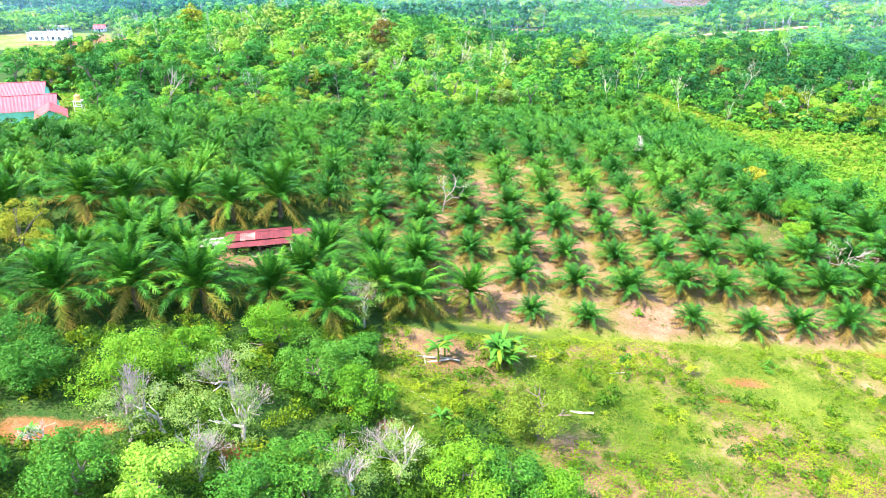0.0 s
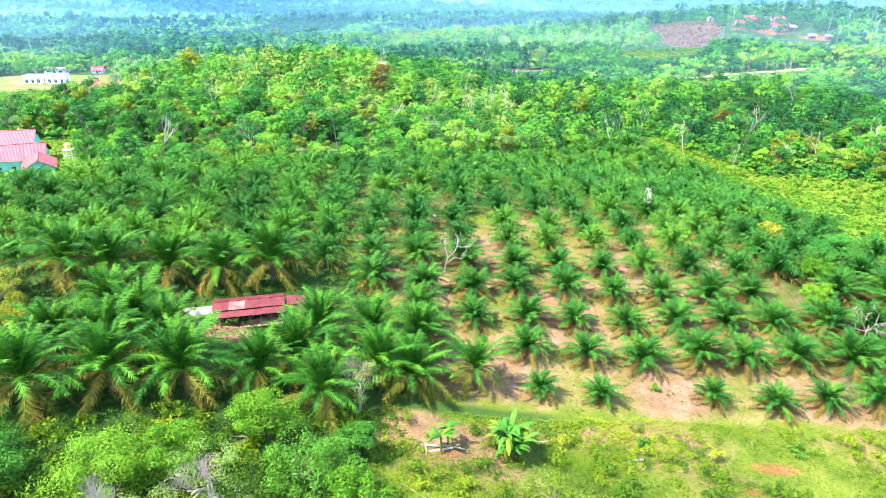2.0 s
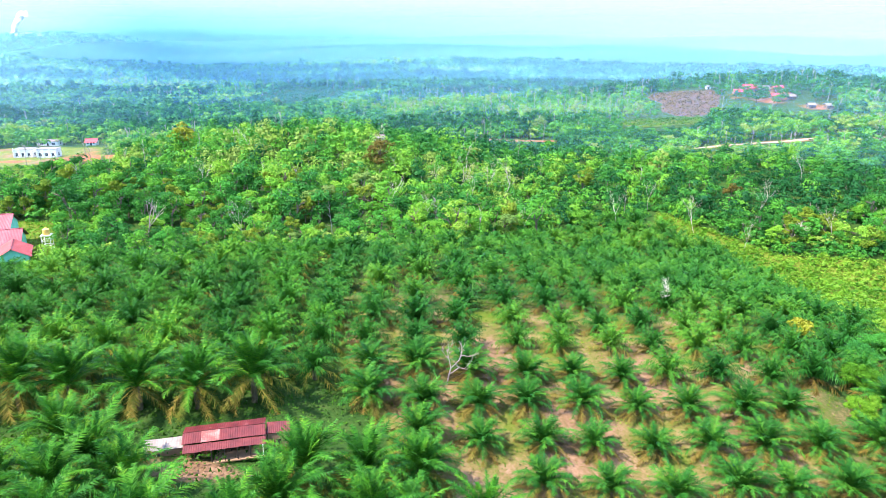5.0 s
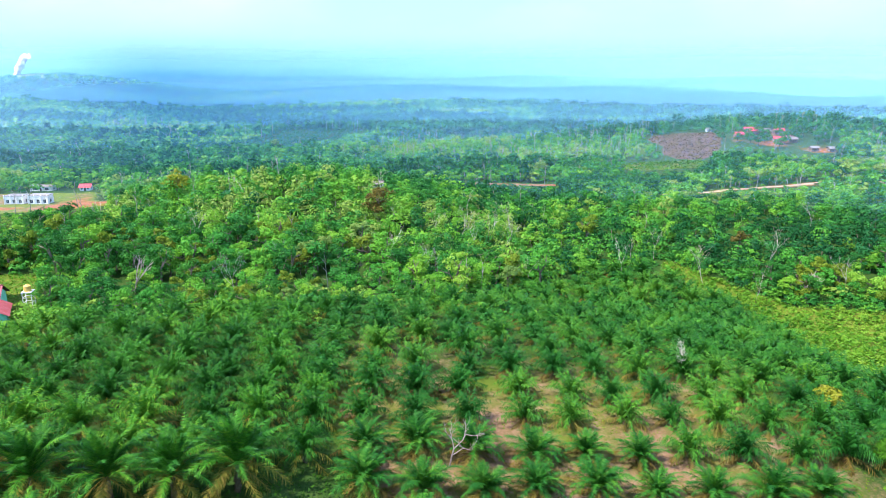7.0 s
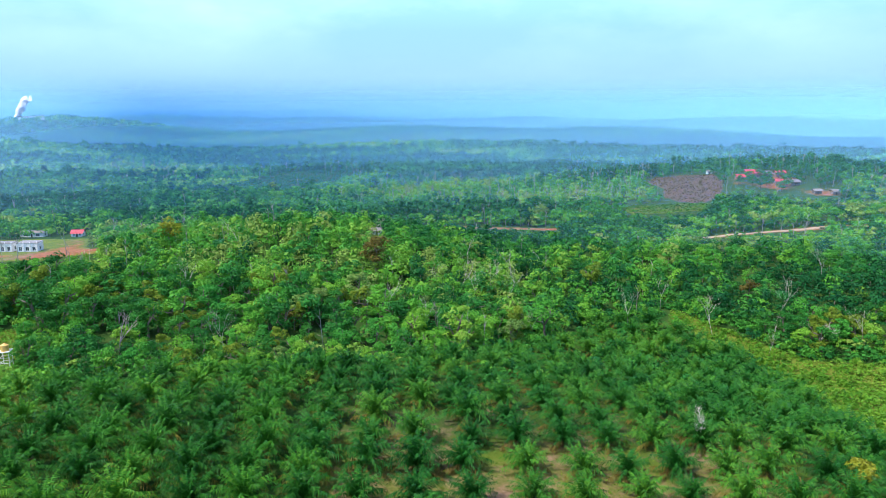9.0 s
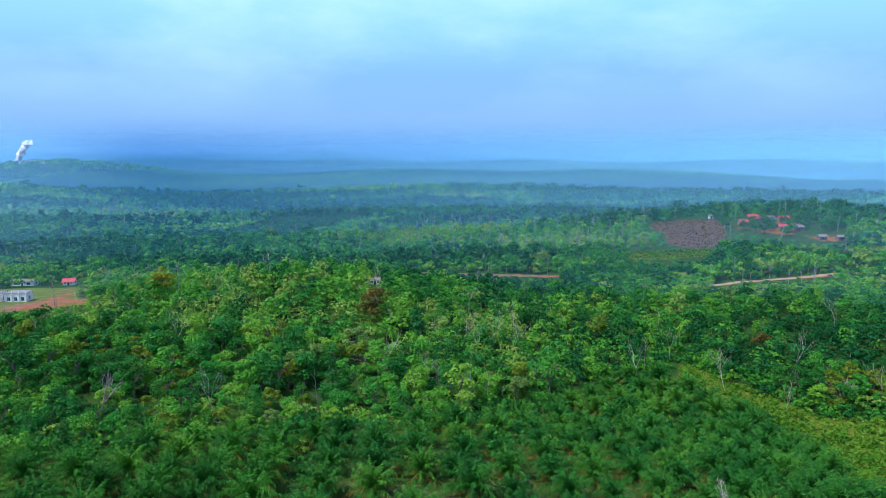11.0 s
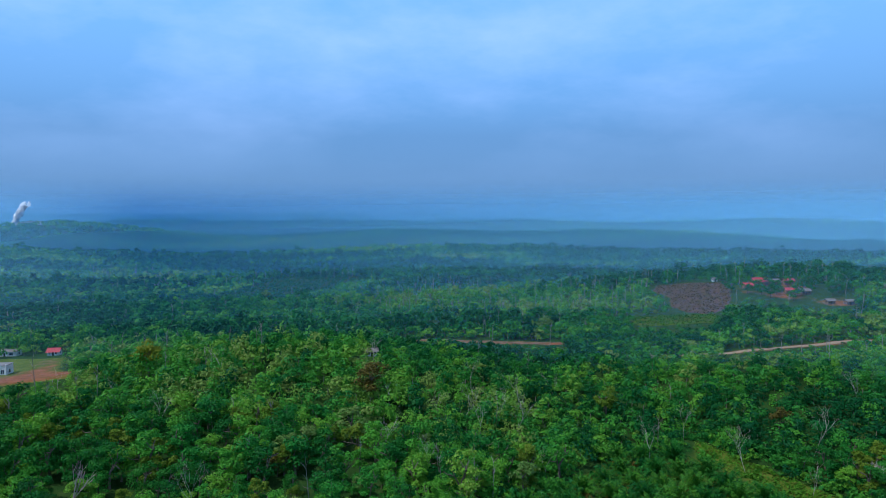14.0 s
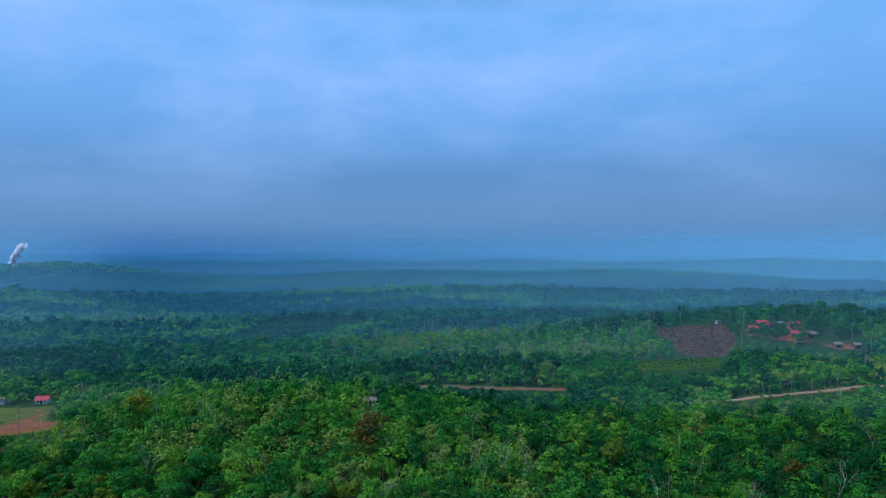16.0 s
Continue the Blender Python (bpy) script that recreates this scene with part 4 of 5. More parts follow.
    woods_stuff("distant_plantation", "rows of palms on a distant slope", xr, yr, rng.uniform(0.8, 1.1, len(xr)), np.full(len(xr), 0.12), dots, M_WOOD, M_STEM, rng, 2.5, False)


M_WOOD = foliage("wood_leaf", [(0, (0.00863, 0.0809, 0.0378)), (0.25, (0.0281, 0.162, 0.0485)), (0.5, (0.0755, 0.259, 0.0485)), (0.74, (0.151, 0.324, 0.0485)), (0.9, (0.216, 0.312, 0.0863)), (1, (0.215, 0.27, 0.1))], 0.5, 0.1, 0.2, 0.5, by_object=False, warm=0.9)
M_STEM = rough_surface("pale_stem", [(0.25, (0.16, 0.14, 0.11)), (0.55, (0.30, 0.27, 0.22)), (0.85, (0.44, 0.40, 0.34))], 1.5, 0.9, 0.2)
plant_woods()


def pale_stands():
    """Leafless pale rubber stems that show between the crowns of the lighter stands."""
    rng = np.random.default_rng(79)
    x, y = scatter(rng, -420, 420, 225, 900, 8.0)
    want = patchy(x, y) + 0.9 * np.clip(inside([(-30, 640), (130, 550), (160, 530), (140, 515), (20, 560), (-60, 600)], x, y) / 8 + 0.3, 0, 1)
    ok = free_of_clearings(x, y, 2) & (np.abs(x) < 60 + 0.62 * y) & (rng.random(len(x)) < np.clip((want - 0.55) * 1.1, 0.02, 0.6))
    x, y = x[ok], y[ok]
    V, F = [], []
    for px, py in zip(x, y):
        z, h = gz(px, py), rng.uniform(10, 15)
        r = 0.10 + 0.0003 * py
        lean = rng.normal(size=2) * 0.7
        tip = np.array([px + lean[0], py + lean[1], z + h])
        foot = np.array([px, py, z])
        limbs = [(foot, tip, r)]
        for _ in range(5):
            u = rng.uniform(0.5, 0.9)
            a, at = rng.uniform(0, 2 * math.pi), foot + (tip - foot) * u
            limbs.append((at, at + np.array([math.cos(a) * 1.6, math.sin(a) * 1.6, rng.uniform(1.5, 3.2)]), r * 0.6))
        for a, b, w in limbs:
            o = len(V)
            V += [a + (w, 0, 0), a + (-w * 0.5, w * 0.87, 0), a + (-w * 0.5, -w * 0.87, 0), b]
            F += [(o, o + 1, o + 3), (o + 1, o + 2, o + 3), (o + 2, o, o + 3)]
    tagged(obj_from("pale_stems", V, F, M_STEM), "thin pale leafless stems among the forest crowns", "trees", kind="stuff")


pale_stands()


def special_trees():
    place(leafy_tree(601, 5.5, 8.5, 5.0, 20, 70, 0.5, M_LEAF_BROWN, "dark brown-leaved tree rising over the wood"), -27.2, 291.0)
    place(leafy_tree(602, 5.0, 7.0, 6.5, 18, 70, 0.5, M_LEAF_YELLOW, "yellow-leaved tree on the hilltop"), -115.0, 319.0)
    place(leafy_tree(603, 4.6, 8.0, 5.0, 18, 70, 0.5, M_LEAF_OLIVE, "olive-tan tree in the wood"), 59.5, 318.0)
    place(leafy_tree(604, 5.0, 6.5, 5.0, 18, 26, 0.8, M_LEAF_PALE, "cream-flowering tree beyond the wood"), 61.5, 480.0)
    place(leafy_tree(605, 3.2, 6.0, 4.0, 14, 34, 0.5, M_LEAF_BROWN, "reddish-brown tree in the wood"), 117.0, 300.0)
    place(leafy_tree(606, 4.5, 7.0, 5.0, 14, 20, 1.0, M_LEAF_PALE, "grey-pink bare-looking tree far off"), -162.0, 678.0)
    place(leafy_tree(607, 3.0, 3.0, 3.0, 12, 30, 0.5, M_LEAF_BROWN, "tree with rusty red shoot tips"), -47.5, 240.0)
    vt = leafy_tree(608, 3.8, 6.5, 2.4, 12, 36, 0.6, M_LEAF_DARK, "leafy tree between the village houses", group="village trees")
    for k, (x, y) in enumerate(((221, 541), (233, 546), (246, 549), (256, 545), (231, 536), (243, 533), (219, 531), (252, 527), (262, 541), (236, 560), (248, 562), (222, 558), (212, 538), (267, 522), (205, 548), (209, 568), (228, 528), (251, 536), (238, 519), (259, 515), (227, 569), (255, 566), (266, 556), (229, 508), (220, 520))):
        (lambda m: copy_thing(vt, m) if k else place(vt, x, y))(pose(x, y, gz(x, y), 0, 0, 40 * k) @ Matrix.Scale(0.7 + 0.08 * (k % 5), 4))
    rng = np.random.default_rng(9)
    spots = [(-64.0, 440.0), (-82.0, 302.0), (-4.0, 283.0), (4.0, 288.0), (9.0, 281.0), (14.0, 290.0), (20.0, 284.0), (-90.0, 262.0), (28.0, 262.0), (66.0, 285.0), (84.0, 304.0), (96.0, 280.0), (121.0, 285.0), (139.0, 262.0), (160.0, 268.0), (-10.0, 243.0), (40.0, 330.0), (-30.0, 325.0), (150.0, 310.0), (-140.0, 300.0), (8.0, 320.0), (25.0, 312.0), (108.0, 262.0), (-60.0, 215.0), (-66.0, 560.0), (-20.0, 250.0)]
    made = [bare_tree(620 + k, 12.5 + k, "bare pale-stemmed tree standing in the wood", *spots[k], 0.09, 0.34, 4, 0.05, 0.42, "bare_tree", (2, 3)) for k in range(4)]
    for x, y in spots[4:]:
        copy_thing(made[int(rng.integers(4))], pose(x, y, gz(x, y), 0, 0, rng.uniform(0, 360)) @ Matrix.Scale(rng.uniform(0.8, 1.15), 4))


special_trees()


# ---------------------------------------------------------------- low growth
def sprays(rng, x, y, h0, h1, leaf, flat=0.5, slim=0.6):
    """Low leaf sprays standing on the ground."""
    n = len(x)
    p = np.stack([x, y, land(x, y) + rng.uniform(h0, h1, n)], 1)
    nrm = rng.normal(size=(n, 3)) * flat + (0, 0, 1)
    nrm /= np.linalg.norm(nrm, axis=1)[:, None]
    t = np.cross(nrm, rng.normal(size=(n, 3)))
    t /= np.linalg.norm(t, axis=1)[:, None]
    u = np.cross(nrm, t)
    s = leaf * rng.uniform(0.6, 1.4, (n, 1))
    return np.stack([p - t * s, p + t * s * 0.8 - u * s * slim, p + t * s * 0.5 + u * s * slim], 1)


def low_growth():
    rng = np.random.default_rng(88)

    def strew(name, label, poly, count, leaf, h, mat, density, tint, slim=0.6, mound=1.4):
        xs, ys = [q[0] for q in poly], [q[1] for q in poly]
        x, y = rng.uniform(min(xs), max(xs), count), rng.uniform(min(ys), max(ys), count)
        ok = (inside(poly, x, y) > 0) & (rng.random(count) < density(x, y))
        x, y = x[ok], y[ok]
        q = sprays(rng, x, y, h[0], h[1], leaf, 0.6, slim)
        q[:, :, 2] += (h[1] * mound * np.clip(np.sin(x / 2.3 + 1.1 * np.sin(y / 3.1)) * np.sin(y / 1.9 + x / 5.7), 0, 1))[:, None]
        tn = np.repeat(np.clip(tint(x, y) + rng.normal(0, 0.06, len(x)), 0, 1), 3)
        ob = obj_from(name, q.reshape(-1, 3), np.arange(len(q) * 3).reshape(-1, 3), mat, attrs={"tint": tn})
        tagged(ob, label, "weeds", kind="stuff")

    wave = lambda x, y: 0.5 + 0.5 * np.sin(x / 6.0 + 1.7 * np.sin(y / 7.0)) * np.sin(y / 4.2 + x / 13.0)
    wide = [(-8, 56), (8, 72), (14, 56), (60, 44), (125, 60), (122, 98), (90, 97.5), (32, 94.5), (8, 90), (-8, 89), (-10, 76)]
    strew("meadow_weeds", "bright green weeds and creepers covering the meadow", wide, 430000, 0.115, (0.03, 0.36), M_WEED_LOW, lambda x, y: np.clip(0.1 + 1.2 * wave(x, y) ** 1.5, 0.06, 1), lambda x, y: 0.30 + 0.55 * wave(x * 0.6 + 9, y * 0.7) - 0.35 * wave(x * 2.1, y * 2.3 + 3) ** 2, mound=2.2)
    strew("plantation_weeds", "patches of weeds between the young palms", YOUNG, 130000, 0.2, (0.03, 0.3), M_WEED_LOW, lambda x, y: np.clip(0.10 + 0.55 * wave(x + 20, y) * np.clip((y - 92) / 80, 0.35, 1), 0, 1), lambda x, y: 0.18 + 0.4 * wave(x, y * 0.6))
    strew("plantation_litter", "dry cut fronds and litter between the palms", YOUNG, 100000, 0.26, (0.02, 0.12), M_PALM_DRY, lambda x, y: np.clip(0.15 + 0.75 * wave(x * 1.3, y * 1.2 + 4), 0, 1), lambda x, y: 0.5 + 0 * x, slim=0.12, mound=0.5)
    strew("crop_rows", "light green low crop covering the slope", CROP, 70000, 0.42, (0.1, 0.8), M_CROP, lambda x, y: 0.9 + 0 * x, lambda x, y: 0.4 + 0.45 * wave(x * 0.4, y * 0.5))
    # tint kept at the dark end: the old palms' shadow is put into these leaves
    strew("understorey", "undergrowth below the palms, tinted dark for their shadow", MATURE, 60000, 0.3, (0.1, 0.8), M_WEED_LOW, lambda x, y: 0.7 + 0 * x, lambda x, y: 0.0 + 0.14 * wave(x, y))
    thicket = [(-75, 30), (10, 38), (14, 58), (4, 70), (-8, 58), (-9, 76), (-10, 84), (-25, 83), (-40, 77), (-62, 73), (-85, 80)]
    strew("thicket", "tangle of shrubs and young growth on the slope", thicket, 170000, 0.17, (0.1, 1.4), M_WEED_LOW, lambda x, y: np.clip(1.2 - 2.2 * np.exp(-(((x + 42) / 7) ** 2 + ((y - 56) / 3) ** 2)), 0, 1) * np.clip(0.2 + wave(x + 5, y), 0, 1), lambda x, y: 0.05 + 0.32 * wave(x * 0.8, y))
    strew("field_stubble", "stubble and brush heaps over a burnt field", BURNT, 9000, 0.7, (0.1, 0.7), M_LEAF_BROWN, lambda x, y: np.clip(0.2 + 0.8 * np.sin((x * 0.9 + y * 0.4) / 1.3) ** 2, 0, 1), lambda x, y: 0.2 + 0 * x, mound=0.6)
    strew("paddock_grass", "pale rough grass in a distant paddock", PADDOCK, 6000, 0.7, (0.05, 0.6), M_CROP, lambda x, y: 0.6 + 0 * x, lambda x, y: 0.0 + 0.5 * wave(x * 0.5, y * 0.6))
    strew("lawn", "short grass beside the red-roofed house", LAWN, 9000, 0.4, (0.02, 0.3), M_CROP, lambda x, y: 1 + 0 * x, lambda x, y: 0.4 + 0 * x)


def shrubs():
    rng = np.random.default_rng(91)
    small = [crown_leaves(np.random.default_rng(700 + k), 1.0, 0.8, 6, 38, 0.1) for k in range(5)]
    x, y = scatter(rng, -8, 110, 56, 98, 2.1)
    keep = (inside(MEADOW, x, y) > 0.5) & (rng.random(len(x)) < 0.5 + 0.4 * np.sin(x / 7 + 1) * np.sin(y / 5)) & (np.hypot((x - 45) / 2.2, y - 86) > 3)
    x, y = x[keep], y[keep]
    woods_stuff("meadow_shrubs", "leafy creepers and low bushes in the meadow", x, y, rng.uniform(0.6, 2.1, len(x)), np.clip(rng.normal(0.44, 0.16, len(x)), 0, 1), small, M_WEED_LOW, M_STEM, rng, 0.3, False)
    big = [crown_leaves(np.random.default_rng(710 + k), 1.7, 2.2, 9, 40, 0.17) for k in range(5)]
    x, y = scatter(rng, -75, 14, 38, 86, 3.4)
    keep = (free_of_clearings(x, y, 0.5) | (inside(MEADOW, x, y) > -3)) & (inside(MEADOW, x, y) < 1) & (np.hypot((x + 42) / 2.2, y - 56) > 3.2) & (inside(MATURE, x, y) < 1)
    x, y = x[keep], y[keep]
    woods_stuff("thicket_shrubs", "dense leafy shrubs between the trees", x, y, rng.uniform(0.6, 1.4, len(x)), np.clip(rng.normal(0.33, 0.2, len(x)), 0, 1), big, M_WEED_LOW, M_STEM, rng, 0.7, False)
    vines = [crown_leaves(np.random.default_rng(740 + k), 1.7, 2.0, 6, 9, 0.46, loose=0.45) for k in range(6)]
    x, y = scatter(rng, 84, 200, 135, 306, 2.5)
    keep = (inside(CROP, x, y) > 0.3) & (rng.random(len(x)) < 0.86)
    x, y = x[keep], y[keep]
    hue = 0.44 + 0.2 * np.sin(x / 11 + 2 * np.sin(y / 17)) * np.sin(y / 9) + rng.normal(0, 0.17, len(x))
    woods_stuff("crop_mounds", "mounded yellow-green crop plants on the slope", x, y, rng.uniform(0.55, 1.3, len(x)), np.clip(hue, 0, 1), vines, M_CROP, M_STEM, rng, 0.5, False)
    brush = [crown_leaves(np.random.default_rng(750 + k), 2.0, 2.2, 6, 10, 0.6) for k in range(4)]
    x, y = scatter(rng, 104, 330, 398, 436, 3.6)
    gap = road_gap(x, y)
    keep = (gap > 2.2) & (gap < 7) & (rng.random(len(x)) < 0.62)
    x, y = x[keep], y[keep]
    woods_stuff("roadside_brush", "low brush along the laterite road", x, y, rng.uniform(0.3, 0.9, len(x)), np.clip(rng.normal(0.4, 0.2, len(x)), 0, 1), brush, M_WOOD, M_STEM, rng, 0.4, False)
    fringe = [crown_leaves(np.random.default_rng(760 + k), 2.6, 4.6, 9, 16, 0.42) for k in range(5)]
    x, y = scatter(rng, 84, 240, 228, 318, 3.4)
    d = inside(CROP, x, y)
    keep = (d < 0.5) & (d > -9) & (inside(CROP, x, y - 9) > -9) & (inside(YOUNG, x, y) < -2) & (rng.random(len(x)) < 0.8)
    x, y = x[keep], y[keep]
    woods_stuff("wood_fringe", "dense green shrubs where the crop meets the wood", x, y, rng.uniform(0.6, 1.3, len(x)), np.clip(rng.normal(0.36, 0.2, len(x)), 0, 1), fringe, M_WOOD, M_STEM, rng, 1.4, False)
    edge = [crown_leaves(np.random.default_rng(720 + k), 2.4, 3.4, 10, 18, 0.42) for k in range(5)]
    x, y = scatter(rng, -170, 260, 150, 330, 4.0)
    crop_gap = inside(CROP, x, y + 12)
    d = np.max([inside(p, x, y) for p in (YOUNG, MATURE, CROP, LAWN)], 0)
    keep = (d < -0.5) & (d > -13) & (rng.random(len(x)) < 0.8) & (crop_gap < 0)
    x, y = x[keep], y[keep]
    woods_stuff("edge_shrubs", "shrubs along the edge of the wood", x, y, rng.uniform(0.6, 1.4, len(x)), np.clip(rng.normal(0.5, 0.22, len(x)), 0, 1), edge, M_WOOD, M_STEM, rng, 1.2, False)


def overgrowth():
    """Bushes that crowd between the rearmost palms."""
    rng = np.random.default_rng(95)
    bush = [crown_leaves(np.random.default_rng(730 + k), 2.1, 3.6, 9, 18, 0.36, loose=0.5) for k in range(5)]
    x, y = scatter(rng, -110, 115, 168, 296, 4.6)
    deep = np.maximum(inside(YOUNG, x, y), inside(MATURE, x, y))
    keep = (deep > 0) & (rng.random(len(x)) < np.clip((y - 180) / 60, 0, 0.45)) & (inside(CROP, x, y) < -4)
    x, y = x[keep], y[keep]
    woods_stuff("overgrowth", "bushes crowding between the rearmost palms", x, y, rng.uniform(0.7, 1.5, len(x)) * np.clip((y - 130) / 75, 0.6, 1.15), np.clip(rng.normal(0.28, 0.18, len(x)), 0, 1), bush, M_WOOD, M_STEM, rng, 1.0, False)


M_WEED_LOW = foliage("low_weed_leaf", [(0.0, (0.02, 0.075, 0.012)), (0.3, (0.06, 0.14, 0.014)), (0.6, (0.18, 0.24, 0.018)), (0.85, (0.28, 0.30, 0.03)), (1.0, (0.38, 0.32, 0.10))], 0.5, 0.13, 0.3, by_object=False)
low_growth()
shrubs()
overgrowth()


# ---------------------------------------------------------------- houses
def corrugated(length, run, waves, rng, lift=0.03):
    """A sheet of ribbed roofing in x (length) and y (run down the slope), flat at z = 0."""
    n = waves * 2
    x = np.linspace(-length / 2, length / 2, n + 1)
    z = np.where(np.arange(n + 1) % 2 == 0, 0.0, lift)
    v = [(a, 0, b) for a, b in zip(x, z)] + [(a, run, b) for a, b in zip(x, z)]
    v += [(a, 0, b - 0.012) for a, b in zip(x, z)] + [(a, run, b - 0.012) for a, b in zip(x, z)]
    m = n + 1
    f = [(k, k + 1, m + k + 1, m + k) for k in range(n)] + [(2 * m + k + 1, 2 * m + k, 3 * m + k, 3 * m + k + 1) for k in range(n)]
    f += [(k + 1, k, 2 * m + k, 2 * m + k + 1) for k in range(n)] + [(m + k, m + k + 1, 3 * m + k + 1, 3 * m + k) for k in range(n)]
    return v, f


def roof_slope(root, name, label, mat, length, run, slope, at, sheets, rng, seed_mats=None):
    """One slope of a roof, laid from separate sheets, falling towards -y."""
    base = obj_from(name, *corrugated(length * 0.999, run * 0.98, 6, rng), M_DARK, root, label)
    base.matrix_basis = at @ pose(0, 0, -0.05, slope, 0, 0)
    w = length / sheets
    for k in range(sheets):
        v, f = corrugated(w * 1.03, run * rng.uniform(0.99, 1.01), max(3, int(w / 0.3)), rng)
        ob = obj_from("roof_sheet", v, f, seed_mats[int(rng.integers(len(seed_mats)))] if seed_mats else mat, base)
        ob.matrix_basis = pose(-length / 2 + w * (k + 0.5), rng.uniform(-0.06, 0.06), 0.06 + 0.006 * (k % 2), rng.uniform(-0.5, 0.5), 0, 0)


def wall_with_openings(root, name, mat, length, height, thick, m, openings, label=""):
    """A wall along x with real openings (x0, x1, z0, z1), made from the pieces round them."""
    xs = sorted({-length / 2, length / 2, *(v for o in openings for v in o[:2])})
    zs = sorted({0.0, height, *(v for o in openings for v in o[2:])})
    solid = lambda i, k: 0 <= i < len(xs) - 1 and 0 <= k < len(zs) - 1 and not any(
        o[0] <= (xs[i] + xs[i + 1]) / 2 <= o[1] and o[2] <= (zs[k] + zs[k + 1]) / 2 <= o[3] for o in openings)
    bm, made = bmesh.new(), {}

    def at(i, k, side):
        if (i, k, side) not in made:
            made[i, k, side] = bm.verts.new((xs[i], side * thick / 2, zs[k]))
        return made[i, k, side]

    for i in range(len(xs) - 1):
        for k in range(len(zs) - 1):
            if not solid(i, k):
                continue
            ring = ((i, k), (i + 1, k), (i + 1, k + 1), (i, k + 1))
            bm.faces.new([at(*c, -1) for c in ring])
            bm.faces.new([at(*c, 1) for c in reversed(ring)])
            for n, (di, dk) in enumerate(((0, -1), (1, 0), (0, 1), (-1, 0))):
                if not solid(i + di, k + dk):
                    a, b = ring[n], ring[(n + 1) % 4]
                    bm.faces.new([at(*b, -1), at(*a, -1), at(*a, 1), at(*b, 1)])
    ob = part(name, bm, mat, root, label)
    ob.matrix_basis = m
    for x0, x1, z0, z1 in openings:
        if z0 > 0.3:
            pane = part("window", box_bm((x1 - x0, 0.03, z1 - z0)), M_WINDOW, ob)
            pane.matrix_basis = pose((x0 + x1) / 2, 0, (z0 + z1) / 2)
            bar = part("mullion", box_bm((0.06, 0.06, z1 - z0)), M_PAINT_WHITE, pane)
        else:
            leaf = part("door", box_bm((x1 - x0, 0.05, z1 - z0)), M_DARK, ob)
            leaf.matrix_basis = pose((x0 + x1) / 2, 0.02, (z0 + z1) / 2)
    return ob


def gable_house(x, y, turn, width, depth, height, pitch, roof_mat, wall_mat, label, name="house", sheets=8, eave=0.6, doors=True, seed=1, lift=0.0):
    rng = np.random.default_rng(seed)
    root = thing(name, pose(x, y, gz(x, y) - 0.15 + lift, 0, 0, turn), label, "house")
    win = [(-width * 0.36, -width * 0.2, 0.9, 2.0), (width * 0.2, width * 0.36, 0.9, 2.0)]
    wall_with_openings(root, "wall", wall_mat, width, height, 0.16, pose(0, -depth / 2, 0), win + ([(-0.5, 0.5, 0.0, 2.05)] if doors else []))
    wall_with_openings(root, "wall", wall_mat, width, height, 0.16, pose(0, depth / 2, 0), win)
    for s in (-1, 1):
        wall_with_openings(root, "wall", wall_mat, depth - 0.17, height, 0.16, pose(s * (width / 2 - 0.08), 0, 0, 0, 0, 90), [(-0.6, 0.6, 0.9, 2.0)])
        h = (depth / 2) * math.tan(radians(pitch))
        bm = bmesh.new()
        vs = [bm.verts.new(p) for p in ((-0.08, -depth / 2, 0), (-0.08, depth / 2, 0), (-0.08, 0, h), (0.08, -depth / 2, 0), (0.08, depth / 2, 0), (0.08, 0, h))]
        for f in ((0, 2, 1), (3, 4, 5), (0, 1, 4, 3), (1, 2, 5, 4), (2, 0, 3, 5)):
            bm.faces.new([vs[i] for i in f])
        g = part("gable", bm, wall_mat, root)
        g.matrix_basis = pose(s * (width / 2 - 0.08), 0, height + 0.003)
    run = (depth / 2 + eave) / math.cos(radians(pitch))
    top = height + (depth / 2) * math.tan(radians(pitch)) + 0.12
    for turn_ in (0, 180):
        roof_slope(root, "roof", "ribbed metal roof slope", roof_mat, width + 2 * eave, run, 0, pose(0, 0, top, 0, 0, turn_) @ pose(0, 0, 0, -pitch, 0, 0), sheets, rng)
    ridge = part("ridge_cap", box_bm((width + 2 * eave, 0.35, 0.06), None, 0.02), roof_mat, root)
    ridge.matrix_basis = pose(0, 0, top + 0.11)
    return root


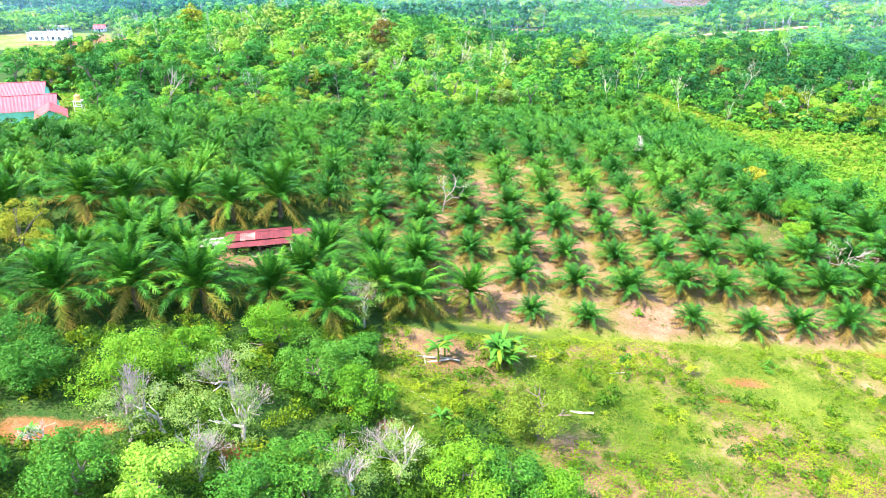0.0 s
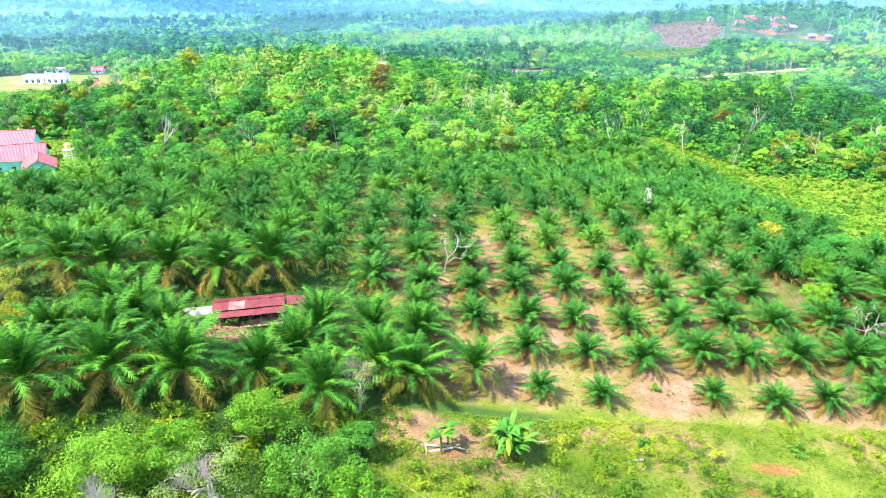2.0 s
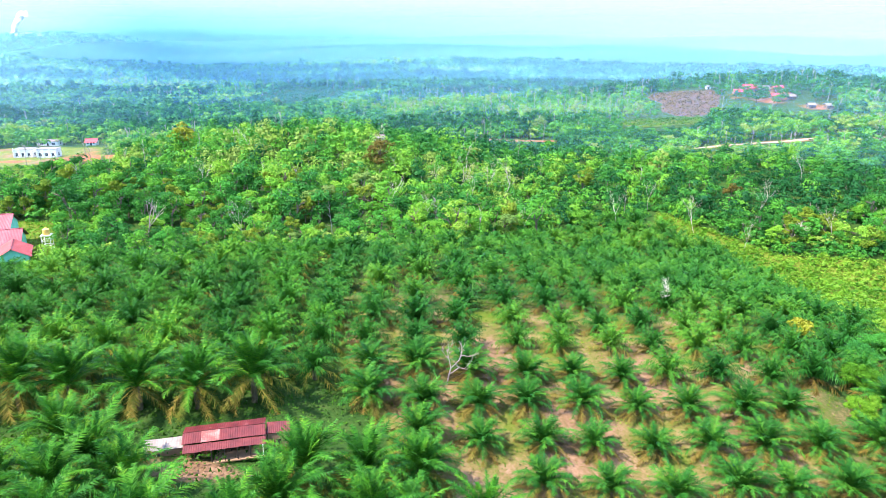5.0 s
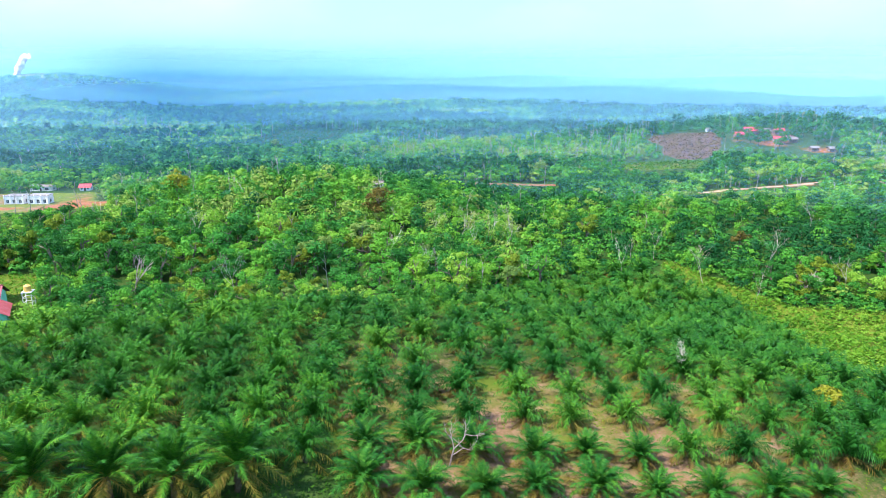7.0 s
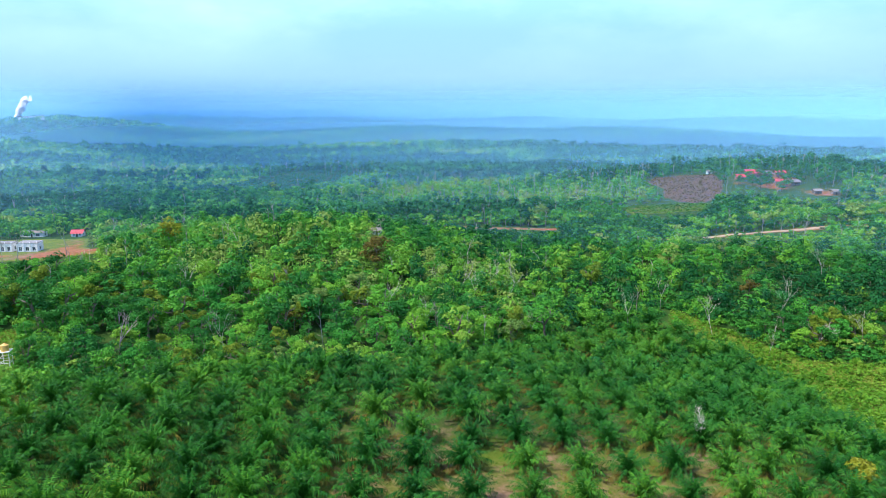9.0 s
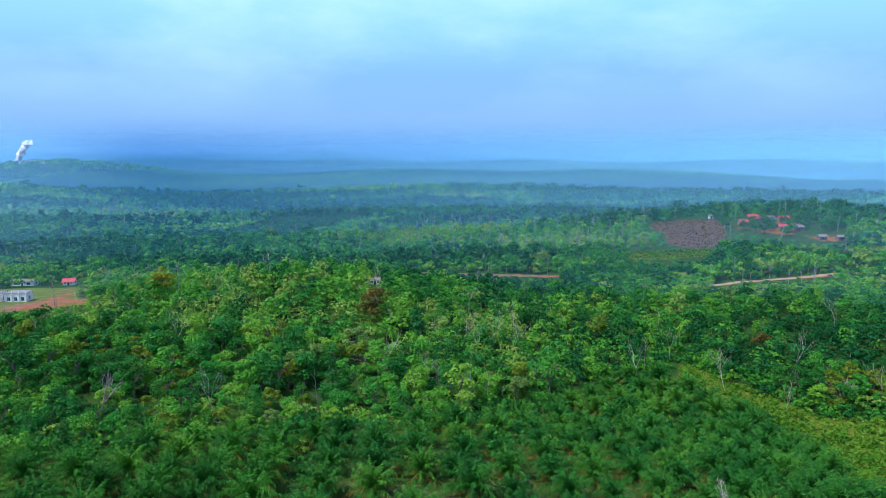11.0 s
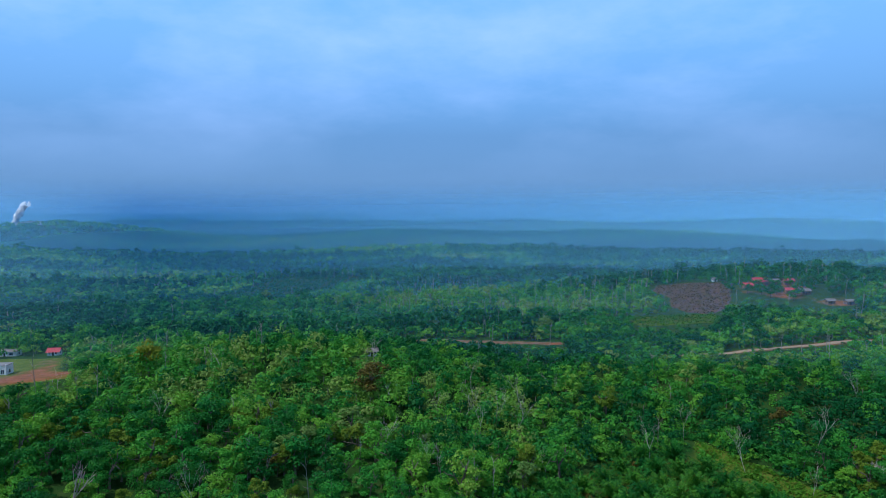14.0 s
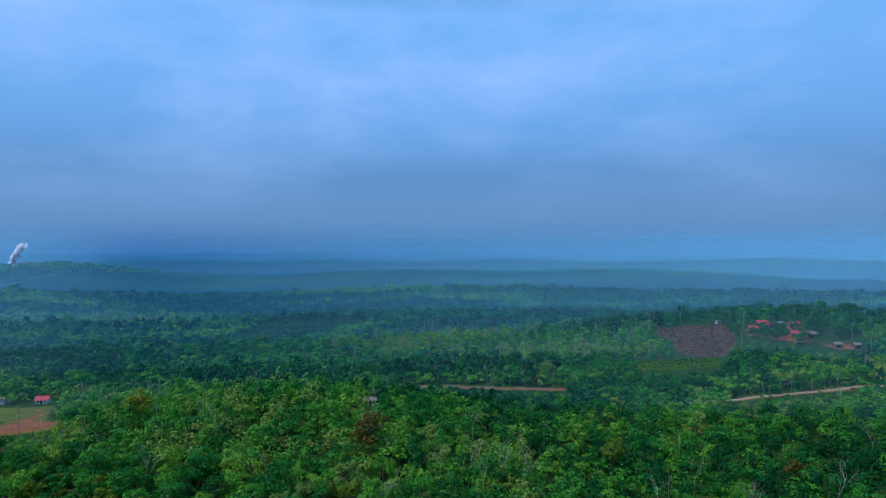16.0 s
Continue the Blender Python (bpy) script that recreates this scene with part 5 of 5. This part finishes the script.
def build_shack():
    """The long plank shack among the old palms: rusted red roof, a pale lean-to, posts and bare walls."""
    rng = np.random.default_rng(3)
    x, y = -33.2, 108.0
    root = thing("shack", pose(x, y, gz(x, y), 0, 0, 14) @ Matrix.Diagonal((1, 1, 0.84, 1)), "low shack with a rusted red metal roof among palms", "shack")
    roof_slope(root, "roof", "rusted red ribbed roof", M_ROOF_RUST, 11.4, 2.2, 0, pose(0.3, 1.1, 3.55, 0, 0, 0) @ pose(0, 0, 0, 0, 0, 180) @ pose(0, 0, 0, -14, 0, 0), 9, rng, [M_ROOF_RUST, M_ROOF_RUST, M_ROOF_RUST, M_ROOF_RUST, M_ROOF_RUST2])
    roof_slope(root, "lower_roof", "lower strip of rusted red roof", M_ROOF_RUST, 11.2, 1.5, 0, pose(0.4, -1.05, 2.8, 0, 0, 0) @ pose(0, 0, 0, 0, 0, 180) @ pose(0, 0, 0, -16, 0, 0), 9, rng)
    roof_slope(root, "back_roof", "back slope of rusted roof", M_ROOF_RUST, 11.4, 2.8, 0, pose(0.3, 1.2, 3.58) @ pose(0, 0, 0, -18, 0, 0), 9, rng)
    roof_slope(root, "lean_to_roof", "pale weathered zinc roof of the lean-to", M_ROOF_GREY, 5.6, 2.4, 0, pose(-8.1, 1.4, 2.9) @ pose(0, 0, 0, 0, 0, 180) @ pose(0, 0, 0, -12, 0, 0), 5, rng)
    wall_with_openings(root, "back_wall", M_WALL_TAN, 10.6, 2.7, 0.14, pose(0.3, 3.6, 0), [(-3.5, -2.3, 0.9, 1.9), (2.0, 3.2, 0.9, 1.9)])
    wall_with_openings(root, "front_wall", M_WALL_TAN, 3.4, 2.55, 0.14, pose(-3.4, -1.3, 0), [(-0.4, 0.5, 0.0, 2.0)])
    wall_with_openings(root, "side_wall", M_WALL_TAN, 4.6, 2.6, 0.14, pose(5.6, 1.2, 0, 0, 0, 90), [])
    wall_with_openings(root, "side_wall", M_WALL_TAN, 4.6, 2.6, 0.14, pose(-5.1, 1.2, 0, 0, 0, 90), [])
    wall_with_openings(root, "lean_to_wall", M_WALL_TAN, 5.0, 2.2, 0.14, pose(-8.0, -0.7, 0), [(-1.4, -0.4, 0.8, 1.6)])
    for k in range(5):
        p = part("post", box_bm((0.14, 0.14, 2.4), None, 0.01), M_PAINT_WHITE if k > 3 else M_DARK, root)
        p.matrix_basis = pose(-1.4 + 1.75 * k, -2.55, 1.2)
    part("floor_slab", box_bm((11.5, 6.6, 0.2)), M_WALL_TAN, root).matrix_basis = pose(0.3, 0.5, 0.05)
    part("bench", box_bm((2.2, 0.5, 0.08), None, 0.01), M_DARK, root).matrix_basis = pose(2.0, -0.2, 0.55)
    for s in (-0.9, 0.9):
        part("bench_leg", box_bm((0.1, 0.4, 0.5)), M_DARK, root).matrix_basis = pose(2.0 + s, -0.2, 0.3)
    x, y = -25.8, 110.6
    hut = thing("hut", pose(x, y, gz(x, y), 0, 0, 10), "small hut with a rusty roof and tan walls", "hut")
    roof_slope(hut, "roof", "rusty ribbed roof", M_ROOF_RUST, 3.4, 2.2, 0, pose(0, 1.1, 3.6) @ pose(0, 0, 0, 0, 0, 180) @ pose(0, 0, 0, -15, 0, 0), 4, rng)
    for px, py, w, a in ((0, -0.9, 3.0, 0), (0, 1.2, 3.0, 0), (-1.4, 0.15, 2.0, 90), (1.4, 0.15, 2.0, 90)):
        wall_with_openings(hut, "wall", M_WALL_TAN, w, 2.9, 0.12, pose(px, py, 0, 0, 0, a), [(-0.4, 0.4, 0.0, 1.9)] if py < 0 else [])


M_ROOF_WING = rough_surface("dark_red_roof", [(0.25, (0.22, 0.024, 0.02)), (0.6, (0.34, 0.05, 0.04)), (0.9, (0.42, 0.14, 0.11))], 0.7, 0.55, 0.2)
M_ROOF_RUST2 = rough_surface("patched_roof", [(0.25, (0.30, 0.05, 0.05)), (0.5, (0.22, 0.06, 0.05)), (0.75, (0.36, 0.24, 0.2))], 0.8, 0.55, 0.2)
build_shack()


def build_houses():
    # the red-roofed house on the left hill, with wings
    gable_house(-124.0, 198.0, 20, 15, 10, 4.2, 30, M_ROOF_PINK, M_WALL_GREEN, "large house with faded red roof and green walls", sheets=12, eave=0.9, seed=11)
    gable_house(-113.5, 191.0, -62, 9, 7, 3.4, 30, M_ROOF_WING, M_WALL_GREEN, "wing of a house with a faded red roof", sheets=8, eave=0.8, seed=12)
    gable_house(-133.0, 208.5, 15, 16, 9, 6.0, 32, M_ROOF_PINK, M_WALL_GREEN, "tall rear house with a faded red roof", sheets=12, eave=0.9, seed=13)
    x, y = -113.2, 206.0
    tower = thing("water_tower", pose(x, y, gz(x, y), 0, 0, 12), "white-framed water tower with an orange tank", "water tower")
    for sx in (-1, 1):
        for sy in (-1, 1):
            part("post", box_bm((0.18, 0.18, 4.6), None, 0.02), M_PAINT_WHITE, tower).matrix_basis = pose(sx * 1.1, sy * 1.1, 2.2)
    for z in (1.6, 3.0, 4.4):
        for s in (-1, 1):
            part("rail", box_bm((2.2, 0.12, 0.12), None, 0.01), M_PAINT_WHITE, tower).matrix_basis = pose(0, s * 1.1, z)
            part("rail", box_bm((0.12, 2.2, 0.12), None, 0.01), M_PAINT_WHITE, tower).matrix_basis = pose(s * 1.1, 0, z + 0.005)
    part("platform", box_bm((2.7, 2.7, 0.12), None, 0.02), M_PAINT_WHITE, tower).matrix_basis = pose(0, 0, 4.55)
    bm = bmesh.new()
    bmesh.ops.create_cone(bm, cap_ends=True, segments=18, radius1=0.95, radius2=0.9, depth=1.5)
    bmesh.ops.create_cone(bm, cap_ends=True, segments=18, radius1=0.9, radius2=0.3, depth=0.35, matrix=Matrix.Translation((0, 0, 0.92)))
    tank = part("tank", bm, M_TANK, tower, "orange plastic water tank")
    tank.matrix_basis = pose(0, 0, 5.36)
    bm = bmesh.new()
    bmesh.ops.create_cone(bm, cap_ends=True, segments=14, radius1=0.28, radius2=0.26, depth=0.12)
    part("lid", bm, M_TANK, tank).matrix_basis = pose(0, 0, 1.14)
    # unfinished white blocks in the clearing
    for x, y, w, d, h, n in ((-208.5, 357.0, 8.5, 6.0, 4.2, 3), (-197.5, 358.0, 9.0, 6.0, 4.4, 3)):
        b = thing("white_building", pose(x, y, gz(x, y) - 0.2, 0, 0, 6), "unfinished white building block in a clearing", "building")
        op = [(-w / 2 + w * (k + 0.28) / n, -w / 2 + w * (k + 0.72) / n, 0.9, 2.6) for k in range(n)]
        wall_with_openings(b, "wall", M_WALL_WHITE, w, h, 0.18, pose(0, -d / 2, 0), op)
        wall_with_openings(b, "wall", M_WALL_WHITE, w, h, 0.18, pose(0, d / 2, 0), op)
        for s in (-1, 1):
            wall_with_openings(b, "wall", M_WALL_WHITE, d - 0.2, h, 0.18, pose(s * (w / 2 - 0.09), 0, 0, 0, 0, 90), [(-0.7, 0.7, 0.9, 2.4)])
        part("roof_slab", box_bm((w + 0.5, d + 0.5, 0.2), None, 0.03), M_ROOF_GREY, b).matrix_basis = pose(0, 0, h + 0.1)
        for k in range(n + 1):
            part("pillar", box_bm((0.28, 0.28, h + 0.7)), M_WALL_WHITE, b).matrix_basis = pose(-w / 2 + w * k / n, -d / 2 - 0.25, (h + 0.7) / 2)
    gable_house(-203.0, 411.0, 10, 5.5, 5, 2.2, 30, M_ROOF_RED, M_WALL_WHITE, "small house with a red roof beyond the clearing", sheets=6, seed=14)
    gable_house(-226.0, 409.0, 0, 12, 5, 2.8, 14, M_ROOF_GREY, M_WALL_WHITE, "long low shed with a pale roof", "shed", sheets=8, seed=15)
    gable_house(-33.0, 345.0, 18, 4.6, 3.6, 2.2, 26, M_ROOF_GREY, M_WALL_WHITE, "white house half hidden in the wood", sheets=5, seed=16)
    # the village on the far red hill
    for k, (x, y, w, d, h, t, roof, wall, lab) in enumerate((
        (231.0, 561.0, 11, 9, 3.6, 8, M_ROOF_RED, M_WALL_TAN, "two-storey house with a bright red roof"),
        (220.0, 555.0, 6, 5, 2.8, -6, M_ROOF_RED, M_WALL_TAN, "small house with a red roof"),
        (241.0, 560.0, 8, 6, 2.8, 5, M_ROOF_GREY, M_WALL_TAN, "house with a pale zinc roof"),
        (250.0, 556.0, 7, 5, 3.0, 0, M_ROOF_RED, M_WALL_TAN, "small house with a reddish roof"),
        (244.5, 524.0, 7, 5, 2.8, 12, M_ROOF_GREY, M_WALL_TAN, "low house with a pale roof"),
        (237.0, 528.0, 6, 5, 2.8, -10, M_ROOF_RED, M_WALL_TAN, "small tan hut on red soil"),
        (247.0, 497.0, 5, 3.5, 2.6, 5, M_ROOF_GREY, M_WALL_TAN, "roadside stall with a pale roof"),
        (257.0, 493.0, 5, 3.5, 2.6, 5, M_ROOF_GREY, M_WALL_TAN, "roadside stall with a pale roof"),
        (214.0, 600.0, 3.5, 3, 2.4, 0, M_ROOF_GREY, M_WALL_WHITE, "small white hut beside a field"),
    )):
        gable_house(x, y, t, w, d, h, 27, roof, wall, lab, sheets=5, seed=20 + k)
    for k, (x, y, w) in enumerate(((-885, 1500, 17), (-866, 1503, 13), (-850, 1506, 10))):
        gable_house(x, y, 10, w, 8, 8, 12, M_ROOF_GREY, M_WALL_WHITE, "long white factory shed on the horizon", "factory_shed", sheets=6, seed=40 + k, lift=0)


build_houses()


def build_road():
    v, f, w = [], [], 1.7
    pts = []
    for (x0, y0), (x1, y1) in zip(ROAD_LINE, ROAD_LINE[1:]):
        n = max(2, int(math.hypot(x1 - x0, y1 - y0) / 4))
        pts += [(x0 + (x1 - x0) * k / n, y0 + (y1 - y0) * k / n) for k in range(n)]
    pts.append(ROAD_LINE[-1])
    for k, (x, y) in enumerate(pts):
        a, b = pts[max(0, k - 1)], pts[min(len(pts) - 1, k + 1)]
        d = Vector((b[0] - a[0], b[1] - a[1])).normalized()
        for s, lift in ((-1.15, -0.6), (-0.85, 0.0), (0.85, 0.0), (1.15, -0.6)):
            wide = w * (1 + 0.22 * math.sin(k * 0.9) * math.sin(k * 0.37 + s))
            px, py = x - d.y * s * wide, y + d.x * s * wide
            v.append((px, py, gz(x, y) + 0.25 + lift))
        if k:
            o = 4 * k
            f += [(o - 4 + j, o + j, o + j + 1, o - 3 + j) for j in range(3)]
    tagged(obj_from("road", v, f, M_ROAD), "unpaved laterite road on a low bank", "road", kind="structure")


build_road()


# ---------------------------------------------------------------- small things in the meadow
def log_thing(x, y, turn, length, r, label, tilt=0):
    rng = np.random.default_rng(int(abs(x * 7 + y)))
    pts = [(length * (k / 5 - 0.5), rng.uniform(-0.08, 0.08), rng.uniform(-0.05, 0.05)) for k in range(6)]
    v, f = limb_arrays(rng, pts, r, r * 0.7, 8)
    f = f + [tuple(range(7, -1, -1)), tuple(range(len(v) - 8, len(v)))]
    ob = obj_from("log", v, f, M_DEADWOOD)
    ob.matrix_basis = pose(x, y, gz(x, y) + r * 0.8, 0, tilt, turn)
    tagged(ob, label, "log", "logs in the meadow")


for row in ((25.9, 84.7, 8, 2.4, 0.16), (18.7, 74.2, -4, 3.2, 0.2), (-2.8, 81.6, -5, 3.4, 0.18), (-1.2, 81.0, 12, 3.6, 0.18), (0.6, 81.9, -12, 3.0, 0.16), (-3.0, 80.6, 95, 1.6, 0.14), (13.5, 86.0, 10, 1.8, 0.13)):
    log_thing(*row, "bleached felled log lying in the weeds")
for row in ((-4.5, 72.5, -38, 7.0, 0.06), (-1.5, 70.5, -60, 5.0, 0.05), (-2.5, 68.0, -5, 5.0, 0.05)):
    log_thing(*row, "thin bleached pole lying in the grass")


def banana_plant(seed, x, y, size, label, stems=4):
    """A clump of banana stems with broad, bowed and torn leaves."""
    rng = np.random.default_rng(seed)
    root = thing("banana_plant", pose(x, y, gz(x, y)) @ Matrix.Scale(size, 4), label, "plant")
    for s in range(stems):
        bx, by, h = rng.uniform(-1, 1) * (stems > 1), rng.uniform(-1, 1) * (stems > 1), rng.uniform(1.4, 2.4)
        v, f = limb_arrays(rng, [(bx, by, -0.1), (bx, by, h * 0.5), (bx * 1.1, by * 1.1, h)], 0.16, 0.1, 6)
        obj_from("stem", v, f, M_LEAF_OLIVE, root)
        for k in range(10):
            a, rise = rng.uniform(0, 360), radians(rng.uniform(25, 75))
            L, n = rng.uniform(1.5, 2.3), 7
            v, f, px, pz = [], [], 0.0, 0.0
            for i in range(n + 1):
                u = i / n
                ang = rise - 1.7 * u ** 1.2
                wd = 0.24 * math.sin(math.pi * min(0.97, 0.08 + 0.9 * u)) ** 0.6
                tear = rng.uniform(0.7, 1.1)
                v += [(px, -wd * tear, pz - 0.12 * wd), (px, 0, pz), (px, wd * tear, pz - 0.12 * wd)]
                px, pz = px + math.cos(ang) * L / n, pz + math.sin(ang) * L / n
                if i:
                    o = 3 * i
                    f += [(o - 3, o, o + 1, o - 2), (o - 2, o + 1, o + 2, o - 1)]
            ob = obj_from("leaf", v, f, M_LEAF_TEAL if k % 5 else M_LEAF_OLIVE, root)
            ob.matrix_basis = pose(bx * 1.1, by * 1.1, h - 0.05, 0, 0, a)


banana_plant(1, 8.5, 82.0, 1.55, "clump of banana plants with drooping dark leaves", 9)
banana_plant(2, -0.5, 81.5, 1.1, "banana plant with pale yellowing leaves by logs", 2)
banana_plant(3, 0.2, 66.4, 0.8, "small banana plant in the meadow", 2)
banana_plant(4, -43.0, 53.6, 0.8, "small palm-like plant on red soil", 2)
place(leafy_tree(650, 1.3, 1.3, 0.3, 9, 40, 0.16, M_LEAF_TEAL, "low dark bush in the meadow", "bush"), 27.5, 87.0)
place(leafy_tree(651, 1.0, 0.9, 0.2, 8, 36, 0.15, M_LEAF_BRIGHT, "low bright bush on bare soil", "bush"), 33.5, 101.5)
place(leafy_tree(652, 1.4, 1.3, 0.2, 9, 36, 0.17, M_LEAF_TEAL, "low dark bush in the weeds", "bush"), 52.0, 90.0)


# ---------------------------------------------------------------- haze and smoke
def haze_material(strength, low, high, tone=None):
    """For the haze sheets and the smoke: a tint that stands in for haze, mostly see-through; it scatters the daylight
    that falls on it; thinner towards its top.
    """
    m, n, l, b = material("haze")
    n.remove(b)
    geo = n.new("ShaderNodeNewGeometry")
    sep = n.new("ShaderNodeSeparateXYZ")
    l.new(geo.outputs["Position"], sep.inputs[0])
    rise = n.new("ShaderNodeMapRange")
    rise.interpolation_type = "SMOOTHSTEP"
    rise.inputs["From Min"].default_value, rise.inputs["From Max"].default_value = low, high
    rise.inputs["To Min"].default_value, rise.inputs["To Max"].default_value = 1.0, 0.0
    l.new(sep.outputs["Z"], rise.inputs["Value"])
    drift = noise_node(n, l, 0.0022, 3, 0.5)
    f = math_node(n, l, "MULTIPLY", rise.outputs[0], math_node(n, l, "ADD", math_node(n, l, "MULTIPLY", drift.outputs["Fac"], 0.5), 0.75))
    # the sheets are denser to the east, where the haze is thicker
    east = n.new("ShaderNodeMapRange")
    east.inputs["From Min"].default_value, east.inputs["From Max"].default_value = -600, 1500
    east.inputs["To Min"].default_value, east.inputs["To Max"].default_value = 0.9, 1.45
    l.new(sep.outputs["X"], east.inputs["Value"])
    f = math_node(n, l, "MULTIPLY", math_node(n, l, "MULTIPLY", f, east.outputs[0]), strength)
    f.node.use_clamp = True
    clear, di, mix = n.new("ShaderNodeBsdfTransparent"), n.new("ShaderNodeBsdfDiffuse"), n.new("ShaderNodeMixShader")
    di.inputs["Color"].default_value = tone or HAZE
    # fixed normals light a sheet alike whichever way its face is turned
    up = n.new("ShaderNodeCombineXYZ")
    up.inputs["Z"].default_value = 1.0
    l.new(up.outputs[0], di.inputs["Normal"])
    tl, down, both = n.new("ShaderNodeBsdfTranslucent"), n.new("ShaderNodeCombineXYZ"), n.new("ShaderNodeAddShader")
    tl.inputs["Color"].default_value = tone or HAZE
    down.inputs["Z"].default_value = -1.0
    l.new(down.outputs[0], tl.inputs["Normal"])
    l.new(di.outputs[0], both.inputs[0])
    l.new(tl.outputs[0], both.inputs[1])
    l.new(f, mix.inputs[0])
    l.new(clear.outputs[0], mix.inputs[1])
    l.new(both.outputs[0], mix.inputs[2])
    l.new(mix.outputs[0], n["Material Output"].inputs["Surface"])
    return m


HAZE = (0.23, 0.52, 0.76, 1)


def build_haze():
    # rings of tinted sheet stand in for the haze of distance
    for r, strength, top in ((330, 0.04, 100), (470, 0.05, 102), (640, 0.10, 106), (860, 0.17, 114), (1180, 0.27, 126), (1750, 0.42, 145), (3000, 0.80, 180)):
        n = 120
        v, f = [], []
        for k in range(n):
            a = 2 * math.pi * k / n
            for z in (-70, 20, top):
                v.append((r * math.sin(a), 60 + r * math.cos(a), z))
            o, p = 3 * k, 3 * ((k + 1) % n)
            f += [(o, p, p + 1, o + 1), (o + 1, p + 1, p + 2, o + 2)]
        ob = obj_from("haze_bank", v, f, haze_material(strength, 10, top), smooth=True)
        tagged(ob, "see-through blue sheet standing in for haze over the distant forest", "haze", kind="stuff")


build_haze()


def build_smoke():
    rng = np.random.default_rng(12)
    m = haze_material(0.42, 300, 400, (0.9, 0.95, 1.0, 1))
    bm = bmesh.new()
    for k in range(34):
        u = k / 33
        at = Vector((-900 + 30 * u ** 1.3 + rng.uniform(-2, 2) * (1 + 3 * u), 1499 + rng.uniform(-2, 2), gz(-900, 1499) + 2 + 46 * u))
        s = 2.0 + 4.2 * math.sin(math.pi * (0.1 + 0.7 * u))
        bmesh.ops.create_icosphere(bm, subdivisions=2, radius=1, matrix=Matrix.Translation(at) @ pose(0, 0, 0, 0, rng.uniform(0, 90), rng.uniform(0, 90)) @ Matrix.Diagonal((s * rng.uniform(0.5, 1.1), s * 0.6, s * rng.uniform(0.6, 1.3), 1)))
    for v in bm.verts:
        v.co += noise.noise_vector(v.co * 0.2) * 2.6
    me = bpy.data.meshes.new("smoke_plume")
    bm.to_mesh(me)
    bm.free()
    me.materials.append(m)
    tagged(new("smoke_plume", me), "white smoke plume rising from a far factory", "smoke", kind="stuff")


build_smoke()
